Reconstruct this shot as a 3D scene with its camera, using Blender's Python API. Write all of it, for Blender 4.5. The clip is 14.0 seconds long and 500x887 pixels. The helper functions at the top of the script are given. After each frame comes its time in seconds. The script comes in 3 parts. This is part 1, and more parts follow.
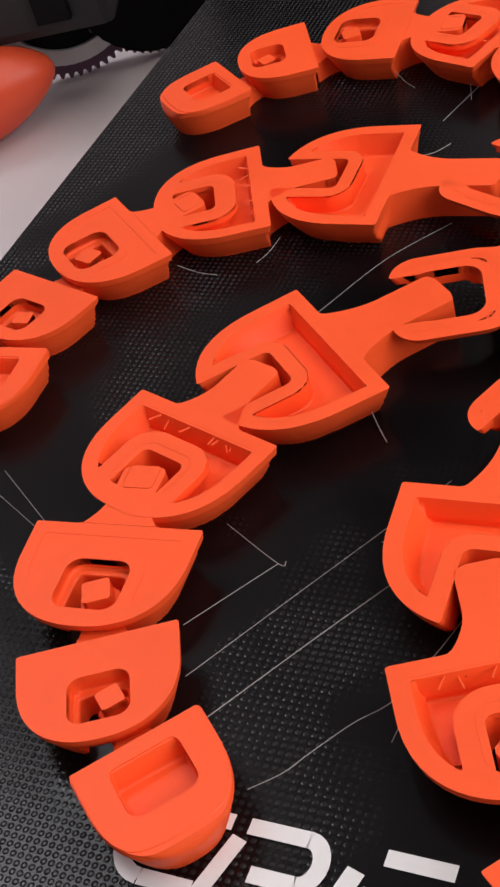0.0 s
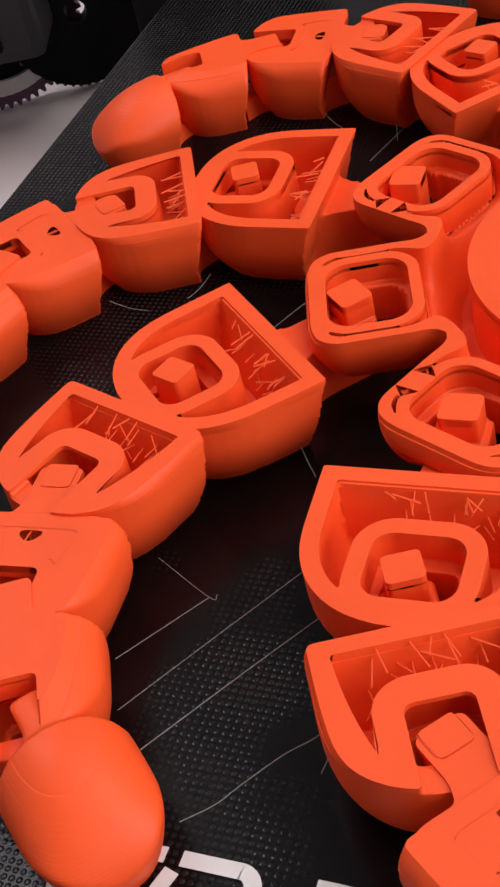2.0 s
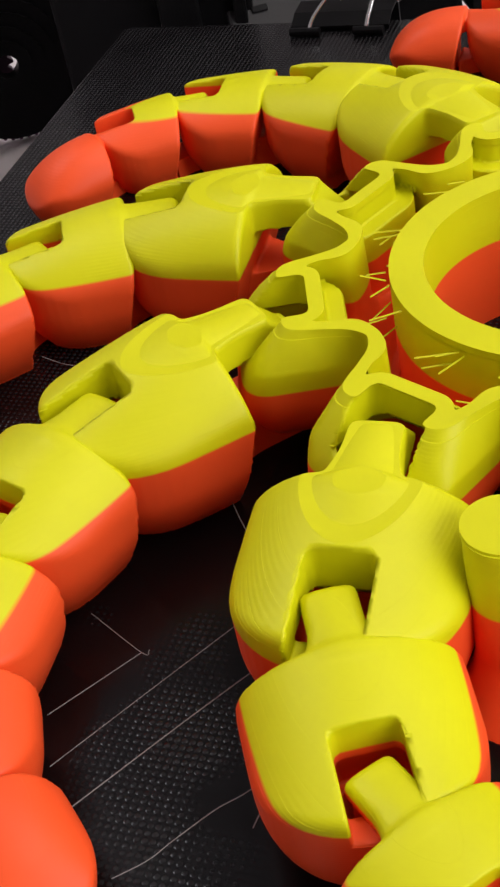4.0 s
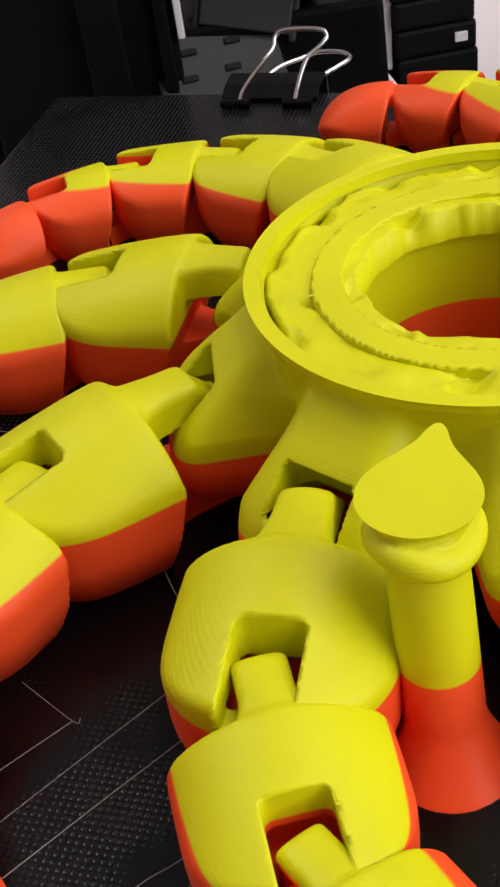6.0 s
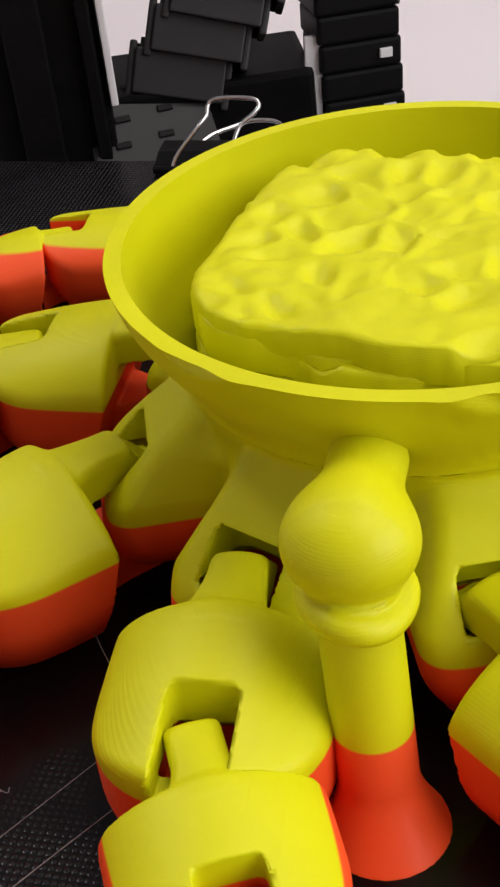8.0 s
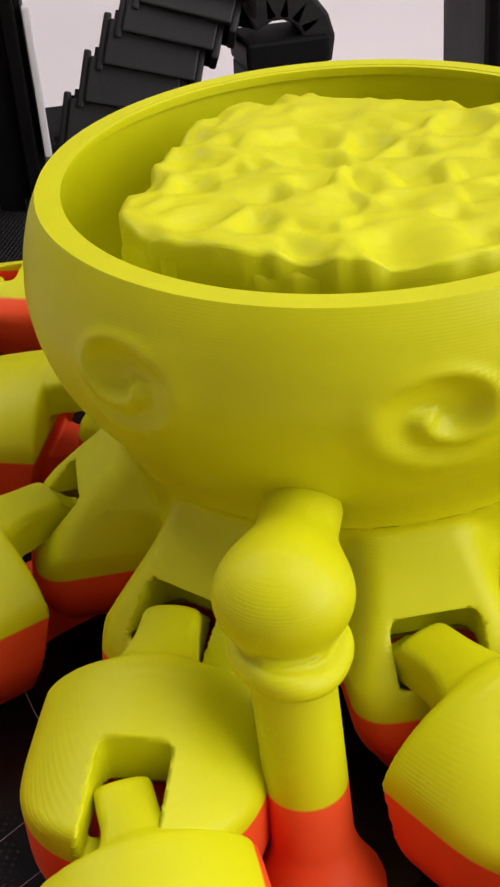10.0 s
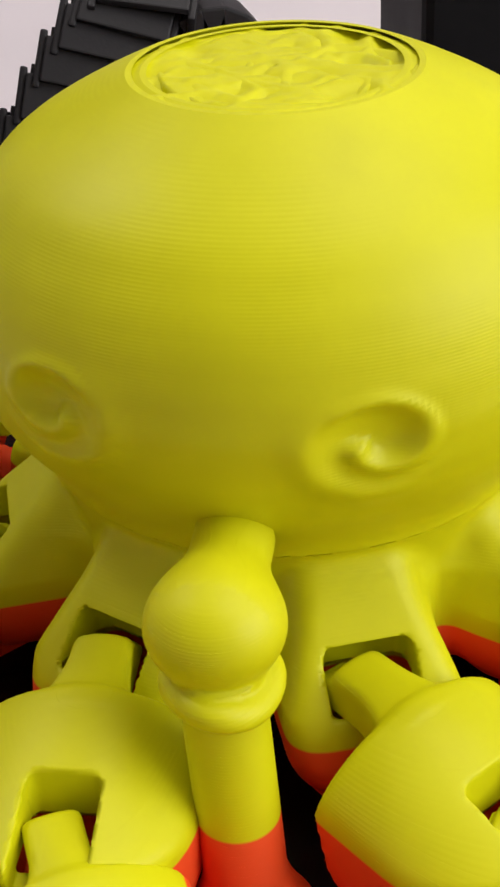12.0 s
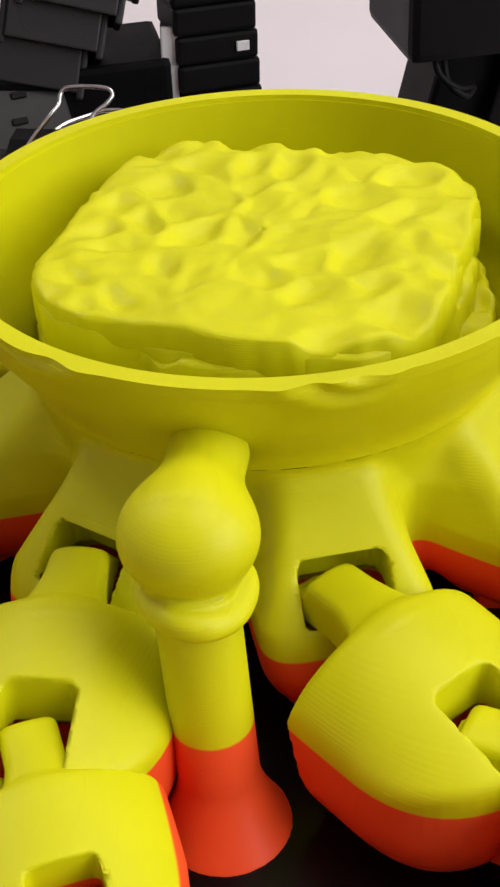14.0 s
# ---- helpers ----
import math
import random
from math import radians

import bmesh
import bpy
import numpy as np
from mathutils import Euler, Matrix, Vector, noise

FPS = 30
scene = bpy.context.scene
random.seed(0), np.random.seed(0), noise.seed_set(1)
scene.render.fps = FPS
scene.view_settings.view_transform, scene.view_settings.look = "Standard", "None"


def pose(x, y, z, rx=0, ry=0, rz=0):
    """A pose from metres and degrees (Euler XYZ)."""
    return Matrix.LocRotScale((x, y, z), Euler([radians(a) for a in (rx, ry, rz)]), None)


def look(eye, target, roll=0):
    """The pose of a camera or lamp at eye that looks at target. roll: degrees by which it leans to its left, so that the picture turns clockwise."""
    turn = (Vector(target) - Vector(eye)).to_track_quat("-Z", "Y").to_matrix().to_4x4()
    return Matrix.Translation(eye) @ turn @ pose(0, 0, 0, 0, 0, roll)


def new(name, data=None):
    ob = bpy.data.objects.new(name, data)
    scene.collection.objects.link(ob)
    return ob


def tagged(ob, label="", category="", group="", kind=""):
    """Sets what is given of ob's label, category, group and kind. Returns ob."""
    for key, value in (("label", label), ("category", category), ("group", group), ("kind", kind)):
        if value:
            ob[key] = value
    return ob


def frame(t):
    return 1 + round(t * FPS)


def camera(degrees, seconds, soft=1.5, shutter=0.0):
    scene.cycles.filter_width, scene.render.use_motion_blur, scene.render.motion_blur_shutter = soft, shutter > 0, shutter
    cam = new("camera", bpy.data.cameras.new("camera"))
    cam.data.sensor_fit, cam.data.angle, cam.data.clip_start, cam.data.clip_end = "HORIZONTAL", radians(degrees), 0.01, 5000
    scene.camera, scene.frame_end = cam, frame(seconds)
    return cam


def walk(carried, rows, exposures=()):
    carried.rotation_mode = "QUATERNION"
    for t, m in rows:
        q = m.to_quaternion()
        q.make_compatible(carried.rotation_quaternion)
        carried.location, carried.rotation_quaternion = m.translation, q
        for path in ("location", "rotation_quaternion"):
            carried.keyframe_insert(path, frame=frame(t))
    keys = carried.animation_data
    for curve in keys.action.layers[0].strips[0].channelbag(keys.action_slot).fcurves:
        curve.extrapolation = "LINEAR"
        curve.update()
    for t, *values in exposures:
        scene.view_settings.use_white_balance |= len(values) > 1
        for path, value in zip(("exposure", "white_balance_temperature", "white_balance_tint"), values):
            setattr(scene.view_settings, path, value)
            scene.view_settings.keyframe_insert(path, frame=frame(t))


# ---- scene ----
from mathutils import geometry

cam = camera(20.870, 14.0, soft=2.5)
walk(cam, [
    (0.0, look((-0.0009, 0.0042, 0.1414), (-0.0371, 0.1508, 0.0102), -17.79)),
    (0.5, look((-0.0007, 0.0038, 0.1421), (-0.0342, 0.1509, 0.0108), -17.12)),
    (1.0, look((-0.0006, 0.0034, 0.1428), (-0.0314, 0.1511, 0.0116), -16.45)),
    (1.5, look((-0.0005, 0.0030, 0.1435), (-0.0287, 0.1516, 0.0127), -15.75)),
    (2.0, look((-0.0005, 0.0026, 0.1443), (-0.0259, 0.1521, 0.0139), -15.05)),
    (2.5, look((-0.0004, 0.0022, 0.1450), (-0.0230, 0.1527, 0.0153), -14.31)),
    (3.0, look((-0.0004, 0.0018, 0.1457), (-0.0202, 0.1534, 0.0168), -13.60)),
    (5.5, look((-0.0002, 0.0003, 0.1490), (-0.0057, 0.1578, 0.0259), -10.17)),
    (6.0, look((-0.0001, 0.0001, 0.1495), (-0.0028, 0.1588, 0.0278), -9.57)),
    (6.5, look((-0.0000, -0.0000, 0.1500), (-0.0000, 0.1597, 0.0296), -9.00)),
    (7.0, look((-0.0001, -0.0000, 0.1499), (0.0028, 0.1609, 0.0312), -8.35)),
    (7.5, look((-0.0002, 0.0000, 0.1498), (0.0056, 0.1621, 0.0327), -7.73)),
    (8.0, look((-0.0003, 0.0001, 0.1496), (0.0084, 0.1632, 0.0342), -7.13)),
    (10.5, look((0.0001, 0.0017, 0.1489), (0.0221, 0.1677, 0.0395), -4.54)),
    (11.0, look((0.0005, 0.0022, 0.1492), (0.0248, 0.1681, 0.0401), -4.11)),
    (11.5, look((0.0012, 0.0028, 0.1497), (0.0273, 0.1683, 0.0405), -3.81)),
    (12.0, look((0.0015, 0.0032, 0.1497), (0.0298, 0.1685, 0.0407), -3.35)),
    (12.5, look((0.0022, 0.0037, 0.1500), (0.0321, 0.1684, 0.0406), -3.01)),
    (12.7, look((0.0024, 0.0038, 0.1504), (0.0327, 0.1685, 0.0410), -2.94)),
    (13.0, look((0.0025, 0.0041, 0.1505), (0.0333, 0.1693, 0.0419), -2.87)),
    (13.3, look((0.0023, 0.0036, 0.1499), (0.0330, 0.1675, 0.0396), -2.79)),
    (13.5, look((0.0027, 0.0031, 0.1497), (0.0326, 0.1657, 0.0372), -2.87)),
    (14.0, look((0.0035, 0.0011, 0.1481), (0.0312, 0.1606, 0.0305), -3.10)),
])

# ---------------------------------------------------------------- light
MM = 0.001
world = bpy.data.worlds.new("world")
scene.world = world
world.use_nodes = True
world.node_tree.nodes["Background"].inputs[0].default_value = (0.9, 0.93, 1.0, 1)
world.node_tree.nodes["Background"].inputs[1].default_value = 0.36


def area_lamp(name, eye, target, sx, sy, watts, colour):
    data = bpy.data.lights.new(name, "AREA")
    data.shape, data.size, data.size_y, data.energy, data.color = "RECTANGLE", sx, sy, watts, colour
    ob = new(name, data)
    ob.matrix_basis = look(eye, target)
    return ob


area_lamp("ceiling_lamp", (0.45, 0.25, 1.75), (0.04, 0.2, 0.0), 1.5, 1.5, 25, (1.0, 0.95, 0.9))
area_lamp("window_light", (1.3, -0.55, 0.75), (0.04, 0.2, 0.02), 1.2, 1.1, 20, (0.95, 0.97, 1.0))
# unseen lamp added at the back left so the bed catches a sheen
area_lamp("bed_sheen_lamp", (-0.82, 1.06, 1.48), (0.0, 0.2, 0.0), 0.45, 0.45, 10, (0.95, 0.95, 1.0))
scene.view_settings.exposure = 0.0


# ---------------------------------------------------------------- materials
def material(name):
    m = bpy.data.materials.new(name)
    m.use_nodes = True
    return m, m.node_tree.nodes, m.node_tree.links, m.node_tree.nodes["Principled BSDF"]


def plain(name, colour, rough=0.5, metal=0.0, scale=300.0, amount=0.15, bump=0.1, spec=0.5):
    """A surface with mottling at two scales and a fine grain."""
    m, n, l, b = material(name)
    co = n.new("ShaderNodeTexCoord")
    big, small = n.new("ShaderNodeTexNoise"), n.new("ShaderNodeTexNoise")
    big.inputs["Scale"].default_value, small.inputs["Scale"].default_value = scale * 0.12, scale * 3
    big.inputs["Detail"].default_value = 5
    l.new(co.outputs["Object"], big.inputs["Vector"])
    l.new(co.outputs["Object"], small.inputs["Vector"])
    ramp = n.new("ShaderNodeMapRange")
    ramp.inputs["To Min"].default_value, ramp.inputs["To Max"].default_value = 1 - amount, 1 + amount
    l.new(big.outputs["Fac"], ramp.inputs["Value"])
    mul = n.new("ShaderNodeVectorMath")
    mul.operation = "SCALE"
    mul.inputs[0].default_value = colour
    l.new(ramp.outputs[0], mul.inputs["Scale"])
    l.new(mul.outputs[0], b.inputs["Base Color"])
    rr = n.new("ShaderNodeMapRange")
    rr.inputs["To Min"].default_value, rr.inputs["To Max"].default_value = max(rough - 0.12, 0.02), min(rough + 0.12, 1)
    l.new(big.outputs["Fac"], rr.inputs["Value"])
    l.new(rr.outputs[0], b.inputs["Roughness"])
    b.inputs["Metallic"].default_value = metal
    b.inputs["Specular IOR Level"].default_value = spec
    bp = n.new("ShaderNodeBump")
    bp.inputs["Strength"].default_value, bp.inputs["Distance"].default_value = bump, 0.0004
    l.new(small.outputs["Fac"], bp.inputs["Height"])
    l.new(bp.outputs[0], b.inputs["Normal"])
    return m


COLOUR_CHANGE = 15.6 * MM
ORANGE = (0.97, 0.098, 0.020, 1)
YELLOW = (0.71, 0.69, 0.003, 1)


def filament():
    """Printed plastic: orange filament up to the height of the colour change, yellow above; fine layer lines."""
    m, n, l, b = material("printed_plastic")
    geo = n.new("ShaderNodeNewGeometry")
    sep = n.new("ShaderNodeSeparateXYZ")
    l.new(geo.outputs["Position"], sep.inputs[0])
    step = n.new("ShaderNodeMapRange")
    step.inputs["From Min"].default_value, step.inputs["From Max"].default_value = COLOUR_CHANGE - 0.0002, COLOUR_CHANGE + 0.0002
    l.new(sep.outputs["Z"], step.inputs["Value"])
    noise_t = n.new("ShaderNodeTexNoise")
    noise_t.inputs["Scale"].default_value, noise_t.inputs["Detail"].default_value = 45, 4
    l.new(geo.outputs["Position"], noise_t.inputs["Vector"])
    mix = n.new("ShaderNodeMix")
    mix.data_type = "RGBA"
    mix.inputs["A"].default_value, mix.inputs["B"].default_value = ORANGE, YELLOW
    l.new(step.outputs[0], mix.inputs["Factor"])
    vary = n.new("ShaderNodeHueSaturation")
    vr = n.new("ShaderNodeMapRange")
    vr.inputs["To Min"].default_value, vr.inputs["To Max"].default_value = 0.86, 1.12
    l.new(noise_t.outputs["Fac"], vr.inputs["Value"])
    l.new(vr.outputs[0], vary.inputs["Value"])
    l.new(mix.outputs["Result"], vary.inputs["Color"])
    l.new(vary.outputs[0], b.inputs["Base Color"])
    rough = n.new("ShaderNodeMapRange")
    rough.inputs["To Min"].default_value, rough.inputs["To Max"].default_value = 0.36, 0.58
    l.new(noise_t.outputs["Fac"], rough.inputs["Value"])
    l.new(rough.outputs[0], b.inputs["Roughness"])
    b.inputs["Specular IOR Level"].default_value = 0.3
    # layer lines: a wave along z, stronger in some bands than in others
    wave = n.new("ShaderNodeMath")
    wave.operation = "MULTIPLY"
    wave.inputs[1].default_value = 2 * math.pi / 0.00042
    l.new(sep.outputs["Z"], wave.inputs[0])
    sine = n.new("ShaderNodeMath")
    sine.operation = "SINE"
    l.new(wave.outputs[0], sine.inputs[0])
    patch = n.new("ShaderNodeTexNoise")
    patch.inputs["Scale"].default_value, patch.inputs["Detail"].default_value = 70, 2
    l.new(geo.outputs["Position"], patch.inputs["Vector"])
    pr = n.new("ShaderNodeMapRange")
    pr.inputs["From Min"].default_value, pr.inputs["From Max"].default_value = 0.42, 0.7
    pr.inputs["To Min"].default_value, pr.inputs["To Max"].default_value = 0.05, 0.6
    l.new(patch.outputs["Fac"], pr.inputs["Value"])
    amp = n.new("ShaderNodeMath")
    amp.operation = "MULTIPLY"
    l.new(sine.outputs[0], amp.inputs[0])
    l.new(pr.outputs[0], amp.inputs[1])
    fine = n.new("ShaderNodeTexNoise")
    fine.inputs["Scale"].default_value, fine.inputs["Detail"].default_value = 420, 5
    l.new(geo.outputs["Position"], fine.inputs["Vector"])
    add = n.new("ShaderNodeMath")
    add.operation = "ADD"
    l.new(amp.outputs[0], add.inputs[0])
    l.new(fine.outputs["Fac"], add.inputs[1])
    bp = n.new("ShaderNodeBump")
    bp.inputs["Strength"].default_value, bp.inputs["Distance"].default_value = 0.3, 0.00004
    l.new(add.outputs[0], bp.inputs["Height"])
    l.new(bp.outputs[0], b.inputs["Normal"])
    return m


def bed_surface():
    """Black coated glass with a raised dot grid that has worn away in patches."""
    m, n, l, b = material("dotted_bed_coating")
    co = n.new("ShaderNodeTexCoord")
    vor = n.new("ShaderNodeTexVoronoi")
    vor.inputs["Scale"].default_value, vor.inputs["Randomness"].default_value = 880, 0.0
    l.new(co.outputs["Object"], vor.inputs["Vector"])
    dot = n.new("ShaderNodeMapRange")
    dot.inputs["From Min"].default_value, dot.inputs["From Max"].default_value = 0.18, 0.42
    dot.inputs["To Min"].default_value, dot.inputs["To Max"].default_value = 1, 0
    l.new(vor.outputs["Distance"], dot.inputs["Value"])
    patch = n.new("ShaderNodeTexNoise")
    patch.inputs["Scale"].default_value, patch.inputs["Detail"].default_value = 22, 3
    l.new(co.outputs["Object"], patch.inputs["Vector"])
    pr = n.new("ShaderNodeMapRange")
    pr.inputs["From Min"].default_value, pr.inputs["From Max"].default_value = 0.47, 0.68
    # the middle, where prints are made, is worn; the dots stay sharp round it
    far = n.new("ShaderNodeVectorMath")
    far.operation = "DISTANCE"
    far.inputs[1].default_value = (-0.017, 0.011, 0.0)
    l.new(co.outputs["Object"], far.inputs[0])
    rim = n.new("ShaderNodeMapRange")
    rim.inputs["From Min"].default_value, rim.inputs["From Max"].default_value = 0.118, 0.14
    rim.inputs["To Max"].default_value = 0.19
    l.new(far.outputs["Value"], rim.inputs["Value"])
    worn = n.new("ShaderNodeMath")
    worn.operation = "ADD"
    l.new(patch.outputs["Fac"], worn.inputs[0])
    l.new(rim.outputs[0], worn.inputs[1])
    l.new(worn.outputs[0], pr.inputs["Value"])
    hgt = n.new("ShaderNodeMath")
    hgt.operation = "MULTIPLY"
    l.new(dot.outputs[0], hgt.inputs[0])
    l.new(pr.outputs[0], hgt.inputs[1])
    mix = n.new("ShaderNodeMix")
    mix.data_type = "RGBA"
    mix.inputs["A"].default_value, mix.inputs["B"].default_value = (0.003, 0.0025, 0.003, 1), (0.026, 0.024, 0.025, 1)
    l.new(hgt.outputs[0], mix.inputs["Factor"])
    l.new(mix.outputs["Result"], b.inputs["Base Color"])
    rr = n.new("ShaderNodeMapRange")
    rr.inputs["To Min"].default_value, rr.inputs["To Max"].default_value = 0.16, 0.3
    b.inputs["Specular IOR Level"].default_value = 0.16
    l.new(patch.outputs["Fac"], rr.inputs["Value"])
    l.new(rr.outputs[0], b.inputs["Roughness"])
    bp = n.new("ShaderNodeBump")
    bp.inputs["Strength"].default_value, bp.inputs["Distance"].default_value = 0.8, 0.00016
    l.new(hgt.outputs[0], bp.inputs["Height"])
    l.new(bp.outputs[0], b.inputs["Normal"])
    return m


PLASTIC = filament()
BED_TOP = bed_surface()
BLACK = plain("black_plastic", (0.005, 0.0045, 0.005), 0.5, 0.0, 300, 0.2, 0.1, 0.12)
BLACK_METAL = plain("black_powder_coat", (0.004, 0.0036, 0.004), 0.5, 0.0, 500, 0.2, 0.1, 0.1)
CHAIN = plain("drag_chain_plastic", (0.020, 0.018, 0.019), 0.5, 0.0, 300, 0.15, 0.1, 0.3)
STEEL = plain("bright_steel_wire", (0.7, 0.69, 0.68), 0.22, 1.0, 300, 0.05, 0.03)
WHITE_INK = plain("white_print_ink", (0.72, 0.7, 0.7), 0.5, 0.0, 400, 0.08)
TABLE = plain("white_tabletop", (0.78, 0.71, 0.72), 0.45, 0.0, 60, 0.06)
WALL = plain("painted_wall", (0.42, 0.385, 0.395), 0.8, 0.0, 20, 0.05)
PURPLE = plain("purple_gear_plastic", (0.12, 0.05, 0.09), 0.5)
WHITE_PLASTIC = plain("white_plastic", (0.75, 0.72, 0.72), 0.4)
ORANGE_CAP = plain("orange_plastic", (0.85, 0.09, 0.03), 0.4)
STRING = plain("pale_plastic_hair", (0.3, 0.27, 0.26), 0.4)


# ---------------------------------------------------------------- mesh helpers
def mesh_of(name, verts, faces, mat, smooth=None):
    me = bpy.data.meshes.new(name)
    me.from_pydata(verts, [], faces)
    me.materials.append(mat)
    if smooth is not None:
        me.polygons.foreach_set("use_smooth", smooth)
    me.update()
    return me


def part(name, bm, mat, parent=None, label="", at=None, smooth=False):
    """Links a bmesh as one mesh object under a thing or under a part."""
    me = bpy.data.meshes.new(name)
    bm.to_mesh(me)
    bm.free()
    me.materials.append(mat)
    if smooth:
        for p in me.polygons:
            p.use_smooth = True
    ob = new(name, me)
    ob.parent = parent
    if at is not None:
        ob.matrix_basis = at
    return tagged(ob, label)


def box(sx, sy, sz, x=0.0, y=0.0, z=0.0, bevel=0.0, bm=None, m=None):
    """A bevelled box of full sizes centred at x, y with its foot at z."""
    bm = bm or bmesh.new()
    made = bmesh.ops.create_cube(bm, size=1.0)["verts"]
    bmesh.ops.scale(bm, vec=(sx, sy, sz), verts=made)
    bmesh.ops.translate(bm, vec=(x, y, z + sz / 2), verts=made)
    if bevel:
        edges = list({e for v in made for e in v.link_edges})
        made = bmesh.ops.bevel(bm, geom=edges, offset=bevel, segments=2, affect="EDGES", profile=0.6)["verts"]
    if m is not None:
        bmesh.ops.transform(bm, matrix=m, verts=list({v for v in made if v.is_valid}))
    return bm


def tube(points, radius, sides=8, bm=None):
    """A round wire through the points."""
    bm = bm or bmesh.new()
    pts = [Vector(p) for p in points]
    rings = []
    for i, p in enumerate(pts):
        way = (pts[min(i + 1, len(pts) - 1)] - pts[max(i - 1, 0)]).normalized()
        a = way.orthogonal().normalized() if i == 0 else (a - way * a.dot(way)).normalized()
        b = way.cross(a)
        rings.append([bm.verts.new(p + radius * (a * math.cos(2 * math.pi * k / sides) + b * math.sin(2 * math.pi * k / sides))) for k in range(sides)])
    for r, s in zip(rings, rings[1:]):
        for k in range(sides):
            bm.faces.new((r[k], r[(k + 1) % sides], s[(k + 1) % sides], s[k]))
    bm.faces.new(rings[0][::-1])
    bm.faces.new(rings[-1])
    return bm


def spline(points, n=8):
    """Catmull-Rom points through the given ones."""
    pts = [Vector(p) for p in points]
    pts = [pts[0] * 2 - pts[1]] + pts + [pts[-1] * 2 - pts[-2]]
    out = []
    for i in range(1, len(pts) - 2):
        p0, p1, p2, p3 = pts[i - 1:i + 3]
        for k in range(n):
            t = k / n
            out.append(0.5 * ((2 * p1) + (p2 - p0) * t + (2 * p0 - 5 * p1 + 4 * p2 - p3) * t * t + (3 * p1 - p0 - 3 * p2 + p3) * t ** 3))
    return out + [pts[-2]]


def prism(outline, z0, z1, bm=None):
    """A flat outline (x, y) drawn up from z0 to z1."""
    bm = bm or bmesh.new()
    lo = [bm.verts.new((x, y, z0)) for x, y in outline]
    hi = [bm.verts.new((x, y, z1)) for x, y in outline]
    n = len(outline)
    for i in range(n):
        bm.faces.new((lo[i], lo[(i + 1) % n], hi[(i + 1) % n], hi[i]))
    bm.faces.new(hi)
    bm.faces.new(lo[::-1])
    return bm


# ---------------------------------------------------------------- the place
# the print bed lies turned to the camera: e1 runs along its front edge, e2 towards its back
BED_TURN = -19.9
BED_SIZE = 0.310
bed_m = pose(0.0494, 0.1700, 0, 0, 0, BED_TURN)

tagged(part("wall_back", box(3.4, 0.1, 2.6, 0.3, 1.15, -0.9), WALL), "plain pale grey painted wall behind the printer", "wall", kind="structure")
tagged(part("wall_front", box(3.4, 0.1, 2.6, 0.3, -1.25, -0.9), WALL), "plain pale painted wall", "wall", kind="structure")
tagged(part("wall_left", box(0.1, 2.3, 2.6, -1.35, -0.05, -0.9), WALL), "plain pale painted wall", "wall", kind="structure")
tagged(part("wall_right", box(0.1, 2.3, 2.6, 1.95, -0.05, -0.9), WALL), "plain pale painted wall", "wall", kind="structure")
for name, m, sx, sy, label in (("ceiling_light", pose(0.45, 0.25, 1.765), 1.6, 1.6, "flat white frame of the ceiling light"),):
    bm = bmesh.new()
    for dx, dy, wx, wy in ((-sx / 2, 0, 0.04, sy), (sx / 2, 0, 0.04, sy), (0, -sy / 2, sx, 0.04), (0, sy / 2, sx, 0.04)):
        box(wx, wy, 0.035, dx, dy, 0.0, 0.004, bm)
    tagged(part(name, bm, WHITE_PLASTIC, at=m), label, "ceiling light")
tagged(part("ceiling", box(3.4, 2.5, 0.08, 0.3, -0.05, 1.8), WALL), "plain pale painted ceiling", "ceiling", kind="structure")
tagged(part("floor", box(3.4, 2.5, 0.08, 0.3, -0.05, -0.9), WALL), "plain pale floor", "floor", kind="structure")
TABLE_Z = -0.075
tagged(part("tabletop", box(2.2, 1.5, 0.03, 0.2, 0.3, TABLE_Z - 0.03, 0.004), TABLE), "white laminate tabletop under the printer", "table", kind="structure")

bed = new("print_bed")
bed.matrix_basis = bed_m
tagged(bed, "black coated glass print bed with a worn dot grid", "print bed")
part("glass_plate", box(BED_SIZE, BED_SIZE, 0.004, 0, 0, -0.004, 0.0008), BED_TOP, bed, "black dotted glass plate")
part("heated_plate", box(BED_SIZE + 0.004, BED_SIZE + 0.004, 0.003, 0, 0, -0.0072, 0.0005), BLACK_METAL, bed)
part("carriage", box(BED_SIZE - 0.03, BED_SIZE - 0.03, 0.034, 0, 0, -0.0414, 0.002), BLACK_METAL, bed, "black metal carriage under the plate")
part("printer_rail", box(0.06, 0.5, 0.033, 0, 0, -0.075, 0.002), BLACK_METAL, bed)

# ---------------------------------------------------------------- the printed octopus
# It grows while it is printed: it is built in rigid layers, each of which comes up out of the print at its time.
# Heights of the print in mm, by seconds; at the end the film runs back.
GROWTH = ((0.0, 6.6), (0.5, 8.1), (1.5, 12.4), (2.35, 15.6), (3.2, 20.6), (5.3, 32.0), (6.0, 37.2), (6.5, 41.0), (7.0, 45.2), (7.5, 49.6),
          (8.2, 57.0), (10.3, 76.6), (11.0, 83.0), (11.5, 86.2), (12.0, 91.6), (12.5, 96.2), (12.65, 97.4))
BACKWARD = ((12.76, 97.4), (13.0, 93.2), (13.4, 78.4), (14.0, 56.0))
LAYERS = []  # (object, foot, top) in mm


def when(z, rows):
    """The time at which the print has the height z, or None if it never has it in these rows."""
    for (t0, z0), (t1, z1) in zip(rows, rows[1:]):
        if min(z0, z1) <= z <= max(z0, z1):
            return t0 + (t1 - t0) * (z - z0) / (z1 - z0)
    return None


